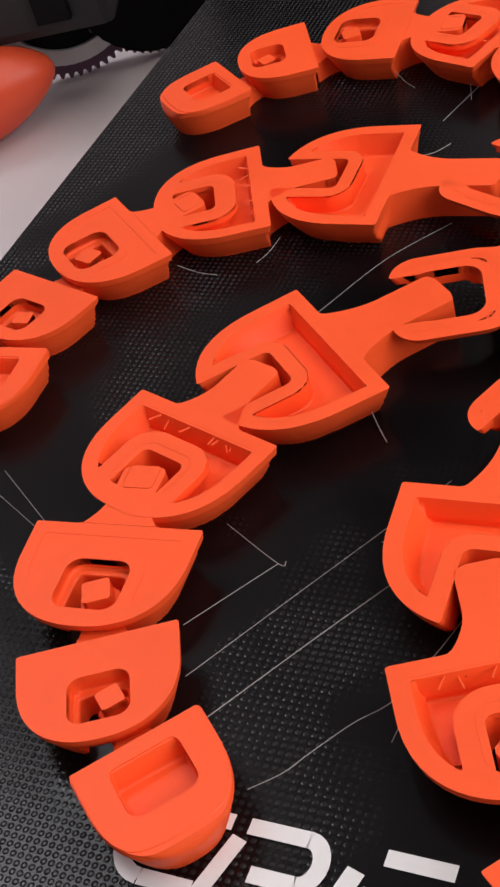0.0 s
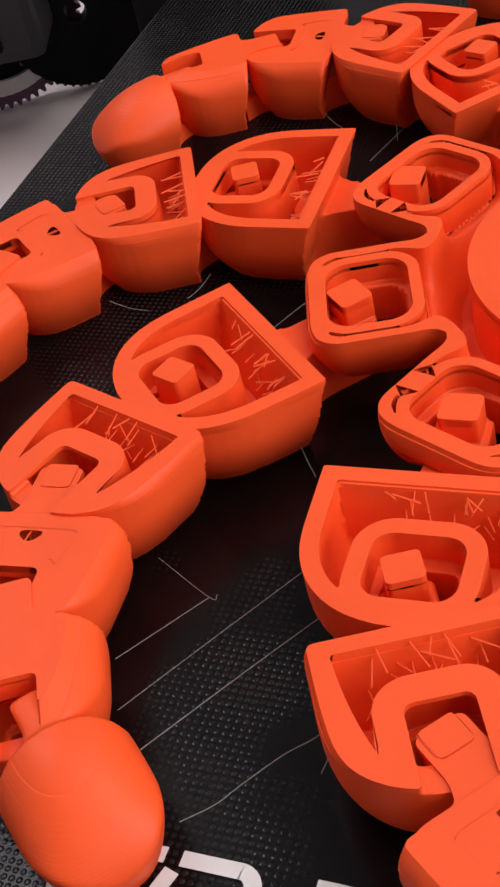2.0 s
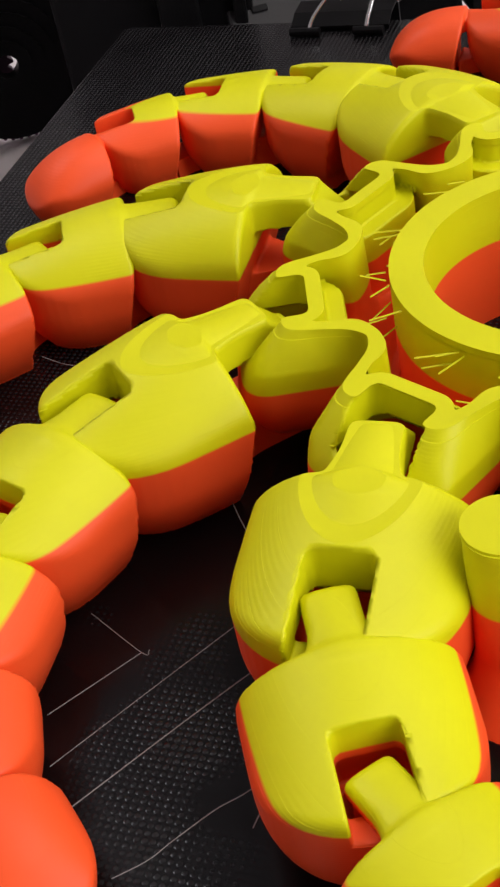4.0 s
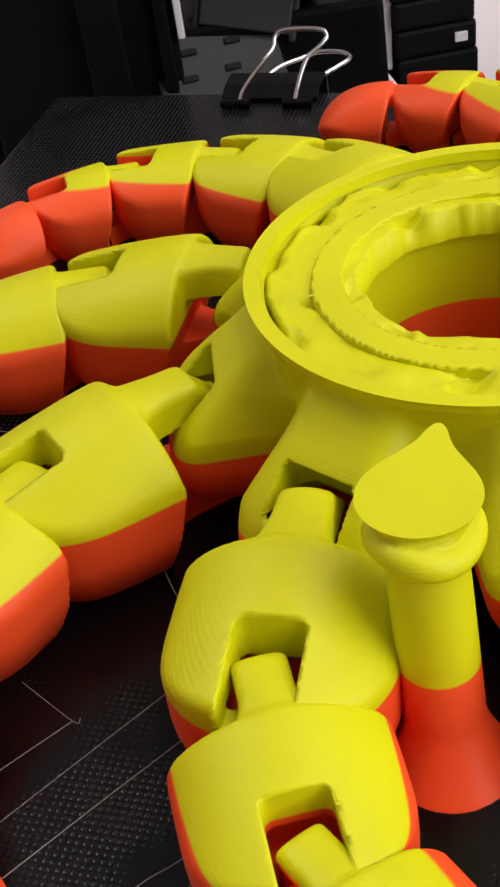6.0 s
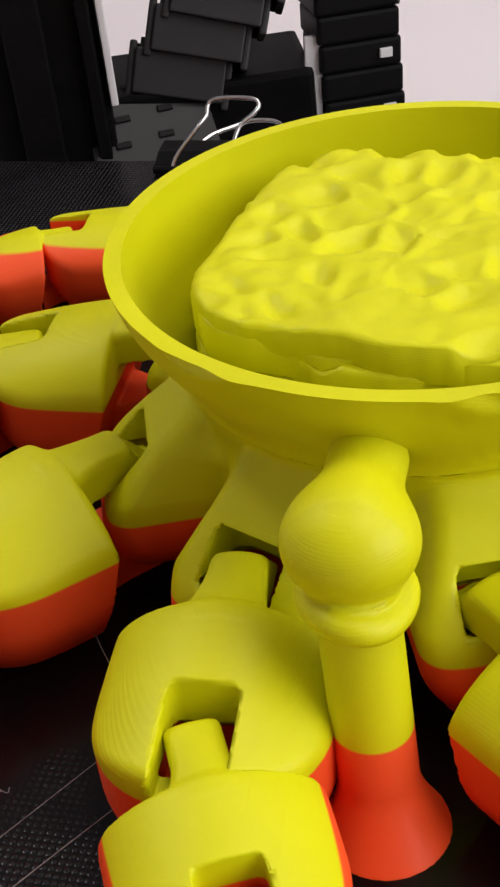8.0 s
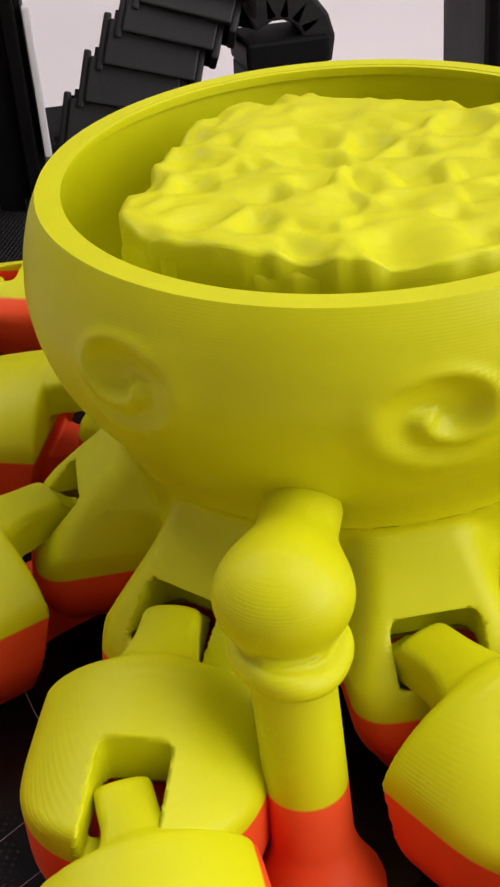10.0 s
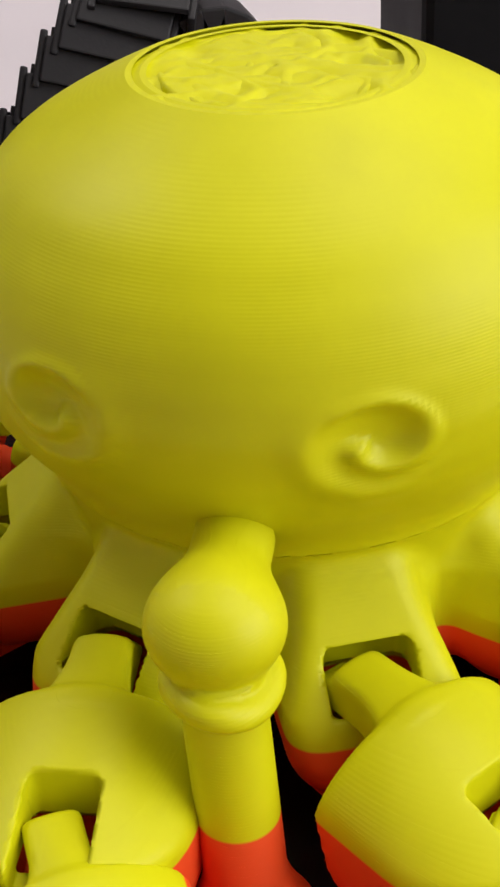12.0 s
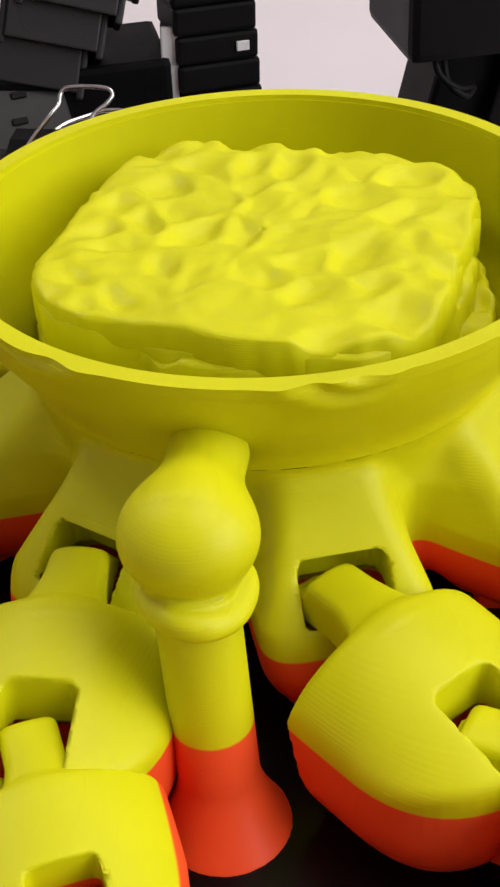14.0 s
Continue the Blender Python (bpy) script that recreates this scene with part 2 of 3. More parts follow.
def contours(f, x0, y0, step):
    """Closed loops along which the sampled field f[j, i] crosses zero; inside is negative."""
    ny, nx = f.shape
    inside = f < 0
    links = {}

    def cross(a, b):
        (ja, ia), (jb, ib) = a, b
        t = f[ja, ia] / (f[ja, ia] - f[jb, ib])
        return (x0 + (ia + t * (ib - ia)) * step, y0 + (ja + t * (jb - ja)) * step)

    code = inside[:-1, :-1] * 1 + inside[:-1, 1:] * 2 + inside[1:, 1:] * 4 + inside[1:, :-1] * 8
    where = {}
    for j, i in zip(*np.nonzero((code > 0) & (code < 15))):
        c = [(j, i), (j, i + 1), (j + 1, i + 1), (j + 1, i)]
        sides = [(c[k], c[(k + 1) % 4]) for k in range(4)]
        out = [k for k in range(4) if inside[sides[k][0]] and not inside[sides[k][1]]]
        inn = [k for k in range(4) if not inside[sides[k][0]] and inside[sides[k][1]]]
        for a in out:
            b = inn[0] if len(inn) == 1 else (a + 1) % 4 if (a + 1) % 4 in inn else (a + 3) % 4
            ka, kb = tuple(sorted(sides[a])), tuple(sorted(sides[b]))
            for k in (ka, kb):
                if k not in where:
                    where[k] = cross(*k)
            links[ka] = kb
    loops = []
    while links:
        start, nxt = links.popitem()
        loop = [start]
        while nxt != start and nxt in links:
            loop.append(nxt)
            nxt = links.pop(nxt)
        if len(loop) > 4:
            pts = np.array([where[k] for k in loop])
            keep = np.hypot(*(pts - np.roll(pts, 1, 0)).T) > step * 0.2
            if keep.sum() > 4:
                loops.append(pts[keep])
    return loops


def skin(field, span, step, top):
    """Triangles and their normals of the closed surface field(x, y, z) = 0, in mm: a net with a knot in each grid cell that the surface crosses."""
    x0, x1, y0, y1 = span
    xs, ys, zs = np.arange(x0, x1, step), np.arange(y0, y1, step), np.arange(-step, top + 2 * step, step)
    f = field(xs[:, None, None], ys[None, :, None], zs[None, None, :])
    f = np.broadcast_to(f, (len(xs), len(ys), len(zs)))
    neg = f < 0
    nx, ny, nz = (n - 1 for n in f.shape)
    total, count = np.zeros((nx, ny, nz, 3)), np.zeros((nx, ny, nz))
    for axis in range(3):
        others = [k for k in range(3) if k != axis]
        for p in (0, 1):
            for q in (0, 1):
                start = [0, 0, 0]
                start[others[0]], start[others[1]] = p, q
                end = list(start)
                end[axis] = 1
                c0 = tuple(slice(o, o + n) for o, n in zip(start, (nx, ny, nz)))
                c1 = tuple(slice(o, o + n) for o, n in zip(end, (nx, ny, nz)))
                hit = neg[c0] != neg[c1]
                t = np.where(hit, f[c0] / np.where(hit, f[c0] - f[c1], 1), 0)
                for k in range(3):
                    total[..., k] += np.where(hit, start[k] + (t if k == axis else 0), 0)
                count += hit
    cells = np.nonzero(count)
    index = np.full(count.shape, -1)
    index[cells] = np.arange(len(cells[0]))
    v = (np.stack(cells, 1) + total[cells] / count[cells][:, None]) * step + (x0, y0, -step)

    def grad(p, e=0.1):
        g = [field(*(p + d).T) - field(*(p - d).T) for d in np.eye(3) * e]
        return np.stack(g, 1) / (2 * e)

    for _ in range(3):
        g = grad(v)
        move = -np.clip(field(*v.T), -0.3 * step, 0.3 * step)[:, None] * g / np.maximum((g * g).sum(1), 0.3)[:, None]
        v = v + 0.8 * move
    g = grad(v, 0.3)
    norms = g / np.maximum(np.linalg.norm(g, axis=1), 1e-6)[:, None]
    tris = []
    for axis in range(3):
        u, w = (axis + 1) % 3, (axis + 2) % 3
        lo, hi = [slice(1, -1)] * 3, [slice(1, -1)] * 3
        lo[axis], hi[axis] = slice(0, -1), slice(1, None)
        a, b = neg[tuple(lo)], neg[tuple(hi)]
        at = np.stack(np.nonzero(a != b), 1)
        out = a[tuple(at.T)]
        for k in range(3):
            if k != axis:
                at[:, k] += 1
        corner = []
        for du, dw in ((-1, -1), (0, -1), (0, 0), (-1, 0)):
            c = at.copy()
            c[:, u] += du
            c[:, w] += dw
            corner.append(index[tuple(c.T)])
        quad = np.stack(corner, 1)
        quad = np.where(out[:, None], quad, quad[:, ::-1])
        tris += [quad[:, [0, 1, 2]], quad[:, [0, 2, 3]]]
    tris = np.concatenate(tris)
    return np.concatenate([v[tris], norms[tris]], 2)


def cut(tri, z):
    """Splits triangles (rows of 3 corners with place and normal) at a height: those below and those above."""
    up = tri[:, :, 2] > z
    n = up.sum(1)
    below, above = [tri[n == 0]], [tri[n == 3]]
    for lone, flag in ((1, True), (2, False)):
        part_ = tri[n == lone]
        if not len(part_):
            continue
        first = np.argmax(up[n == lone] == flag, 1)
        rows = np.arange(len(part_))
        a, b, c = (part_[rows, (first + k) % 3] for k in range(3))
        ab = a + (b - a) * ((z - a[:, 2]) / (b[:, 2] - a[:, 2]))[:, None]
        ac = a + (c - a) * ((z - a[:, 2]) / (c[:, 2] - a[:, 2]))[:, None]
        single = np.stack([a, ab, ac], 1)
        pair = np.concatenate([np.stack([ab, b, c], 1), np.stack([ab, c, ac], 1)])
        (above if flag else below).append(single)
        (below if flag else above).append(pair)
    return np.concatenate(below), np.concatenate(above)


def lid(field, z, span, step):
    """The flat upper face of a layer that ends at the height z."""
    x0, x1, y0, y1 = span
    xs, ys = np.arange(x0, x1, step), np.arange(y0, y1, step)
    f = np.broadcast_to(field(xs[None, :], ys[:, None], z - 0.01), (len(ys), len(xs)))
    flat, edges = [], []
    for lp in contours(f, x0, y0, step):
        b, n = len(flat), len(lp)
        flat += [Vector(q) for q in lp]
        edges += [(b + i, b + (i + 1) % n) for i in range(n)]
    if not flat:
        return np.zeros((0, 3, 6))
    v2, _, tri, _, _, _ = geometry.delaunay_2d_cdt(flat, edges, [], 0, 1e-4)
    if not tri:
        return np.zeros((0, 3, 6))
    co = np.array([[v.x, v.y] for v in v2])
    t = np.array([f_[:3] for f_ in tri])
    mid = co[t].mean(1)
    t = t[field(mid[:, 0], mid[:, 1], z - 0.01) < 0.02]
    a, b, c = (co[t[:, k]] for k in range(3))
    turn = (b[:, 0] - a[:, 0]) * (c[:, 1] - a[:, 1]) - (b[:, 1] - a[:, 1]) * (c[:, 0] - a[:, 0])
    t = np.where((turn > 0)[:, None], t, t[:, ::-1])
    out = np.zeros((len(t), 3, 6))
    out[:, :, :2], out[:, :, 2], out[:, :, 5] = co[t], z, 1.0
    return out


def soup(tri):
    """Triangles with normals as vertices in metres, faces and normals."""
    n = len(tri)
    flat = tri.reshape(-1, 6)
    return [tuple(p) for p in flat[:, :3] * MM], [(3 * k, 3 * k + 1, 3 * k + 2) for k in range(n)], [tuple(p) for p in flat[:, 3:]]


def joined(name, meshes):
    """Several layer meshes as one."""
    verts, faces, norms = [], [], []
    for v, f, n in meshes:
        base = len(verts)
        verts += v
        faces += [tuple(base + k for k in p) for p in f]
        norms += n
    me = mesh_of(name, verts, faces, PLASTIC, [True] * len(faces))
    me.normals_split_custom_set_from_vertices(norms)
    return me


def hairs(z, spots, seed, thick=0.11):
    """Fine plastic hairs drawn from wall to wall: spots are (x, y, reach) in mm."""
    rng = random.Random(seed)
    verts, faces, norms = [], [], []
    for x, y, reach in spots:
        a = rng.gauss(0.1, 0.45)
        dx, dy = math.cos(a) * reach, math.sin(a) * reach
        b = len(verts)
        n = (-dy / reach * thick, dx / reach * thick)
        for sx, dz in ((-1, 0.0), (1, rng.uniform(-0.8, 0.3))):
            for k, up in ((-1, 0), (1, 0), (0, 0.25)):
                verts.append(((x + sx * dx + k * n[0]) * MM, (y + sx * dy + k * n[1]) * MM, (z - 0.5 + dz + up) * MM))
                norms.append((0, 0, 1))
        faces += [(b, b + 1, b + 4, b + 3), (b + 1, b + 2, b + 5, b + 4), (b + 2, b, b + 3, b + 5)]
    return verts, faces, norms


def grown(name, stack, parent, at, label="", thing_name="layer"):
    """A printed part: what stands at the start as its mesh, and the layers that come later under it."""
    ob = new(name, stack["base"])
    ob.parent, ob.matrix_basis = parent, at
    tagged(ob, label)
    for me, z0, z1 in stack["later"]:
        la = new(thing_name, me)
        la.parent = ob
        LAYERS.append((la, z0, z1))
    return ob


def stack_of(name, field, top, span, step, strings=None, thick=1.5, lower=0.0):
    """The part cut into flat layers: those that stand at the start, and those that come later."""
    first = GROWTH[0][1]
    heights = [0.0, first - lower]
    while heights[-1] < top:
        heights.append(heights[-1] + thick)
    base, later = [], []
    rest = skin(field, span, step, top)
    for z0, z1 in zip(heights, heights[1:]):
        rest_low, rest = cut(rest, z1)
        tri = np.concatenate([rest_low, lid(field, z1, span, step * 0.7)])
        if not len(tri):
            continue
        more = [hairs(z1, strings(z1), int(z1 * 50))] if strings and strings(z1) else []
        if z1 <= first + 0.01:
            base += [soup(tri)] + more
        else:
            later.append((joined(name + "_layer", [soup(tri)] + more), z0, z1))
    return {"base": joined(name, base), "later": later}


def smin(a, b, k):
    h = np.clip(0.5 + 0.5 * (b - a) / k, 0, 1)
    return b + (a - b) * h - k * h * (1 - h)


def smax(a, b, k):
    return -smin(-a, -b, k)


def rbox(x, y, hx, hy, r):
    """Distance to a rounded rectangle."""
    qx, qy = np.abs(x) - hx + r, np.abs(y) - hy + r
    return np.hypot(np.maximum(qx, 0), np.maximum(qy, 0)) + np.minimum(np.maximum(qx, qy), 0) - r


def poly_dist(x, y, pts):
    """Signed distance to a polygon."""
    x, y = np.asarray(x, float), np.asarray(y, float)
    best, odd = np.full(x.shape, 1e9), np.zeros(x.shape, bool)
    for (ax, ay), (bx, by) in zip(pts, np.roll(pts, -1, 0)):
        ex, ey, px, py = bx - ax, by - ay, x - ax, y - ay
        t = np.clip((px * ex + py * ey) / (ex * ex + ey * ey), 0, 1)
        best = np.minimum(best, np.hypot(px - t * ex, py - t * ey))
        odd ^= ((ay > y) != (by > y)) & (px * (ey if ey else 1e-9) * (1 if ey > 0 else -1) < py * ex * (1 if ey > 0 else -1))
    return np.where(odd, -best, best)


# --- arm segments: width, length, tongue length, height, in mm
OCTO = Vector((0.037, 0.186, 0))
SEGMENTS = (  # foot of the inner edge's middle relative to the octopus, heading, width, length, tongue, height at the inner and the outer end
    (-59.5, -8.0, 207.0, 32.5, 26.2, 15.0, 26.4, 21.0),
    (-81.6, -22.6, 231.0, 28.6, 23.0, 10.4, 21.6, 18.4),
    (-94.2, -43.6, 255.0, 26.2, 19.8, 9.0, 18.6, 16.7),
    (-95.4, -64.6, 278.0, 22.0, 17.6, 7.8, 17.0, 14.6),
    (-88.8, -82.0, 299.0, 18.0, 18.6, 7.2, 14.6, 3.0),
)
# heights in mm between which each socket's front is closed, at which the hollow is roofed over, and of the tongue's top
CLOSED = ((9.4, 16.2), (7.8, 14.1), (4.7, 11.6), (4.0, 10.2), (99, 99))
ROOFED = (20.9, 18.3, 16.4, 0, 0)
TONGUE_TOP = (26.2, 21.4, 18.3, 16.6, 14.2)
SOCKET = 0.62


def d_shape(w, l):
    """A flat inner edge with sharp corners, sides that run straight and then round off."""
    pts = [(-1.5, -w / 2), (l * 0.30, -w / 2 * 0.985)]
    for k in range(1, 24):
        a = math.pi * (k / 24 - 0.5)
        c, s = math.cos(a), math.sin(a)
        pts.append((l * 0.30 + l * 0.70 * c ** 0.8, w / 2 * 0.985 * math.copysign(abs(s) ** 0.9, s)))
    return np.array(pts + [(l * 0.30, w / 2 * 0.985), (-1.5, w / 2)])


def segment_field(number, w, l, tongue, h_in, h_out):
    """An arched block that gets lower outwards, with a socket at its outer end and a tongue at its inner end."""
    tip = number == 4
    outline = d_shape(w + 1.3, l + 0.2)
    k = w / 33.0
    shut, opened = CLOSED[number]
    low, high = ((10.1, 18.7) if number == 0 else (CLOSED[number - 1][0] - 0.3, CLOSED[number - 1][1] + 0.3))

    def field(x, y, z):
        z = np.asarray(z, float)
        d0 = poly_dist(x + 0 * y, y + 0 * x, outline)
        along = np.clip(x / l, 0, 1)
        inset = 4.2 * k * np.clip(1 - z / 9.5, 0, 1) ** 2
        # the inner face leans in as it rises
        face = np.clip(1.4 - 0.28 * (z - 6.6), -1.3, 2.2)
        body = np.maximum(d0 + inset, face - x)
        side = np.clip(np.abs(y) / (w / 2 + 0.6), 0, 1)
        if tip:
            crown = h_in * np.sqrt(np.maximum(1 - (along / 1.03) ** 2.4, 0.03)) * (0.35 + 0.65 * np.sqrt(np.maximum(1 - side ** 2.2, 0)))
        else:
            crown = (h_in - (h_in - h_out) * along ** 1.4) * (0.62 + 0.38 * np.maximum(1 - side ** 1.9, 0) ** 0.62)
        over = (z - crown) * 0.8
        shell_ = smax(body, over, 1.3 * k)
        body = shell_
        if tip:
            body = np.maximum(body, -np.maximum(np.maximum(shell_ + 2.4, rbox(x - l * 0.40, y, l * 0.24, w * 0.27, 2)), np.maximum(3.5 - z, z - 9.4)))
        else:
            ring = rbox(x - l * SOCKET, y, 5.7 * k, 6.5 * k, 3.0 * k)
            notch = rbox(x - l * SOCKET - 20 * k, y, 23.8 * k, 5.0 * k, 1.5 * k)
            hole = np.minimum(np.maximum(ring, np.maximum(shut - z, z - opened)), np.minimum(np.maximum(notch, z - shut), np.maximum(notch, opened - z)))
            wall = 2.2 * k + 0.5
            foot = 2.6 if number < 2 else 7.4
            hollow = np.maximum(np.maximum(d0 + inset + wall, over + 2.2), np.maximum(wall - hole, np.maximum(foot - z, z - ROOFED[number])))
            hollow = np.maximum(hollow, face + wall - x)
            body = np.maximum(body, -hollow)
            body = smax(body, -hole, 0.35 * k)
        # the tongue with its peg reaches into the socket before
        ceiling_ = TONGUE_TOP[number] - 0.06 * np.maximum(-x, 0) - 0.045 * y * y / k
        peg = np.maximum(rbox(x + tongue, y, 2.9 * k, 3.1 * k, 0.7 * k), z - high - 0.8)
        spread = np.clip(1.1 + x / (tongue * 0.5), 0, 1.6) ** 2
        end = tongue + 2.6 * k - (5.0 if number == 0 else 1.8) * k * np.clip((z - high) / 5.0, 0, 1)
        bar = np.maximum(smax(np.abs(y) - (4.4 + 1.9 * spread) * k, -end - x, 1.4 * k), x - 2.5 * k)
        bar = np.maximum(bar, np.minimum(z - low, high - z))
        both = smax(np.minimum(peg, bar), (z - ceiling_) * 0.9, 1.2 * k)
        return smin(body, both, 0.8 * k)
    return field


def segment_strings(number, w, l, h):
    def spots(z):
        f = z / h
        if number > 2 or not 0.3 < f < ROOFED[number] / h:
            return []
        rng = random.Random(int(z * 100) + number)
        return [(rng.uniform(0.13, 0.17) * l, rng.uniform(-0.3, 0.3) * w, rng.uniform(1.2, 2.6)) for _ in range(4)]
    return spots


octopus = new("octopus_print")
octopus.matrix_basis = Matrix.Translation(OCTO)
tagged(octopus, "half orange half yellow plastic articulated octopus being printed on the bed", "toy octopus")

ROOT_ANGLES = (180, 135, 225, 90, 270, 45, 315, 0)
for number, (ex, ey, heading, w, l, tongue, h, h_out) in enumerate(SEGMENTS):
    tip = number == 4
    stack = stack_of("arm_segment", segment_field(number, w, l, tongue, h, h_out), h, (-tongue - 6, l + 3, -w / 2 - 3, w / 2 + 3),
                     0.72 if number < 2 else 0.62, segment_strings(number, w, l, h), (1.5, 1.43, 1.3, 1.21, 1.36)[number], 0.04 * number)
    for root in ROOT_ANGLES:
        aside = (-2.8 * MM, -1.2 * MM, 0) if root in (270, 315) else (0, 0, 0)
        m = Matrix.Translation(aside) @ pose(0, 0, 0, 0, 0, root - 180) @ pose(ex * MM, ey * MM, 0, 0, 0, heading)
        grown("arm_segment" if not tip else "arm_tip", stack, octopus, m, "rounded orange tip of an arm" if tip else "")


# --- body: lobes with sockets round a well, shoulders that slope up to the neck
BODY_AT = (2.0, -2.0)  # the middle of the body and the head, from the octopus's middle


def body_field(x, y, z):
    z = np.asarray(z, float)
    r, a = np.hypot(x, y), np.arctan2(y, x)
    a = (a + math.pi / 8) % (math.pi / 4) - math.pi / 8
    u, v = r * np.cos(a), r * np.sin(a)
    foot = 9.5 * np.clip(1 - z / 13.5, 0, 1) ** 2
    slope = np.interp(u, (28, 36, 39, 42, 44.5, 47, 49.5, 52, 54, 56, 58), (41, 35.0, 32.2, 29.9, 27.8, 25.4, 22.8, 20.0, 17.6, 14.0, 9))
    wide = 12.7 - 0.36 * np.clip(z - 19.0, 0, 14)
    lobe = smax(rbox(u - 44.8, v, 11.2, wide, 6.6) + foot, (z - slope) * 0.68, 3.6)
    core = r - 36.3 - 2.4 * np.clip((z - 27.0) / 9.4, 0, 1) ** 2 + 0.6 * foot
    outer = smin(core, lobe, np.interp(z, (19.0, 26.0, 31.0, 36.0), (6.0, 9.0, 6.0, 1.0)))
    ring = rbox(u - 45.0, v, 6.9, 8.6, 4.0)
    low_slot = np.maximum(np.minimum(rbox(u - 45.0, v, 5.9, 6.7, 3.2), np.maximum(np.abs(v) - 6.4, 45.0 - u)), z - 10.4)
    high_slot = np.maximum(rbox(u - 61.5, v, 20.0, 6.4, 2.0), 19.0 - z)
    high_slot = smax(high_slot, z - 26.0, 1.8)
    hole = np.minimum(np.minimum(np.maximum(ring, np.maximum(10.4 - z, z - 19.0)), low_slot), high_slot)
    well = r - (22.7 + 0.03 * (z - 16))
    void = np.maximum(np.maximum(outer + 1.7, 1.9 - hole), np.maximum(28.6 - r, 2.4 - z))
    body = np.maximum(outer, -void)
    body = smax(body, -hole, 0.45)
    return np.maximum(body, -well)


NECK = 36.4


def trough_strings(z):
    """Loose hairs across the trough between the wall and the well."""
    if z < 17:
        return []
    rng_ = random.Random(int(z * 10))
    out = []
    for _ in range(9):
        a, r = rng_.uniform(0, 2 * math.pi), rng_.uniform(29.5, 33.5)
        out.append((r * math.cos(a), r * math.sin(a), rng_.uniform(1.5, 3.4)))
    return out


body = grown("body", stack_of("body", lambda x, y, z: np.maximum(body_field(x, y, z), np.asarray(z, float) - NECK), NECK, (-60, 60, -60, 60), 0.8, trough_strings, 1.47, 0.02), octopus, pose(BODY_AT[0] * MM, BODY_AT[1] * MM, 0))

# --- head: a shell of revolution with two swirled eyes in relief
PROFILE = ((36.4, 38.7), (38.5, 39.4), (40.5, 40.6), (43, 42.4), (46, 44.6), (50, 46.8), (55, 48.3), (60, 48.9), (66, 48.2), (71, 46.7), (75, 44.7), (78, 42.4),
           (81, 39.9), (83.2, 37.2), (85.4, 33.8), (87.6, 29.6), (89.8, 25.2), (92, 20.0), (93.6, 15.8), (95.2, 10.6), (96.3, 6.4), (97.0, 3.0), (97.4, 0.4))
EYES = ((219.0, 60.8, -1), (271.5, 59.4, 1))


def head_radius(z):
    def raw(q):
        return float(np.interp(q, [p[0] for p in PROFILE], [p[1] for p in PROFILE]))
    wide = min(1.4, max(0.05, (97.4 - z) * 0.5))
    return sum(raw(z + wide * k / 3) for k in range(-3, 4)) / 7


def eye_relief(angle, z):
    """A dished oval with a raised brim on one side and a curled ridge within, in mm outward."""
    out = np.zeros_like(angle)
    for a0, z0, side in EYES:
        u = ((angle - math.radians(a0) + math.pi) % (2 * math.pi) - math.pi) * 46.0 * side
        v = z - z0
        rr = np.hypot(u / 9.6, v / 8.0)
        ang = np.arctan2(v, u)
        dish = -2.3 * np.clip(1 - rr ** 2, 0, 1) ** 2
        brim = 0.5 * np.exp(-((rr - 0.98) / 0.24) ** 2) * np.clip(0.35 - np.cos(ang - 0.9), 0, 1)
        arm = np.exp(-((rr - 0.25 - 0.11 * ((ang + 3.4) % (2 * math.pi))) / 0.2) ** 2) * np.clip((1.0 - rr) * 4, 0, 1) * np.clip(rr * 5, 0, 1) * np.clip(((ang + 3.4) % (2 * math.pi)) * 2, 0, 1) * np.clip((2 * math.pi - (ang + 3.4) % (2 * math.pi)) * 2, 0, 1)
        out += dish + brim + 2.0 * arm * np.clip(1.25 - rr, 0, 1)
    return out


def shell_depth(z):
    """Thickness of the shell, measured level: it thins out where the dome closes."""
    return 2.7 if z < 80 else max(0.9, 2.7 - (z - 80) * 0.35)


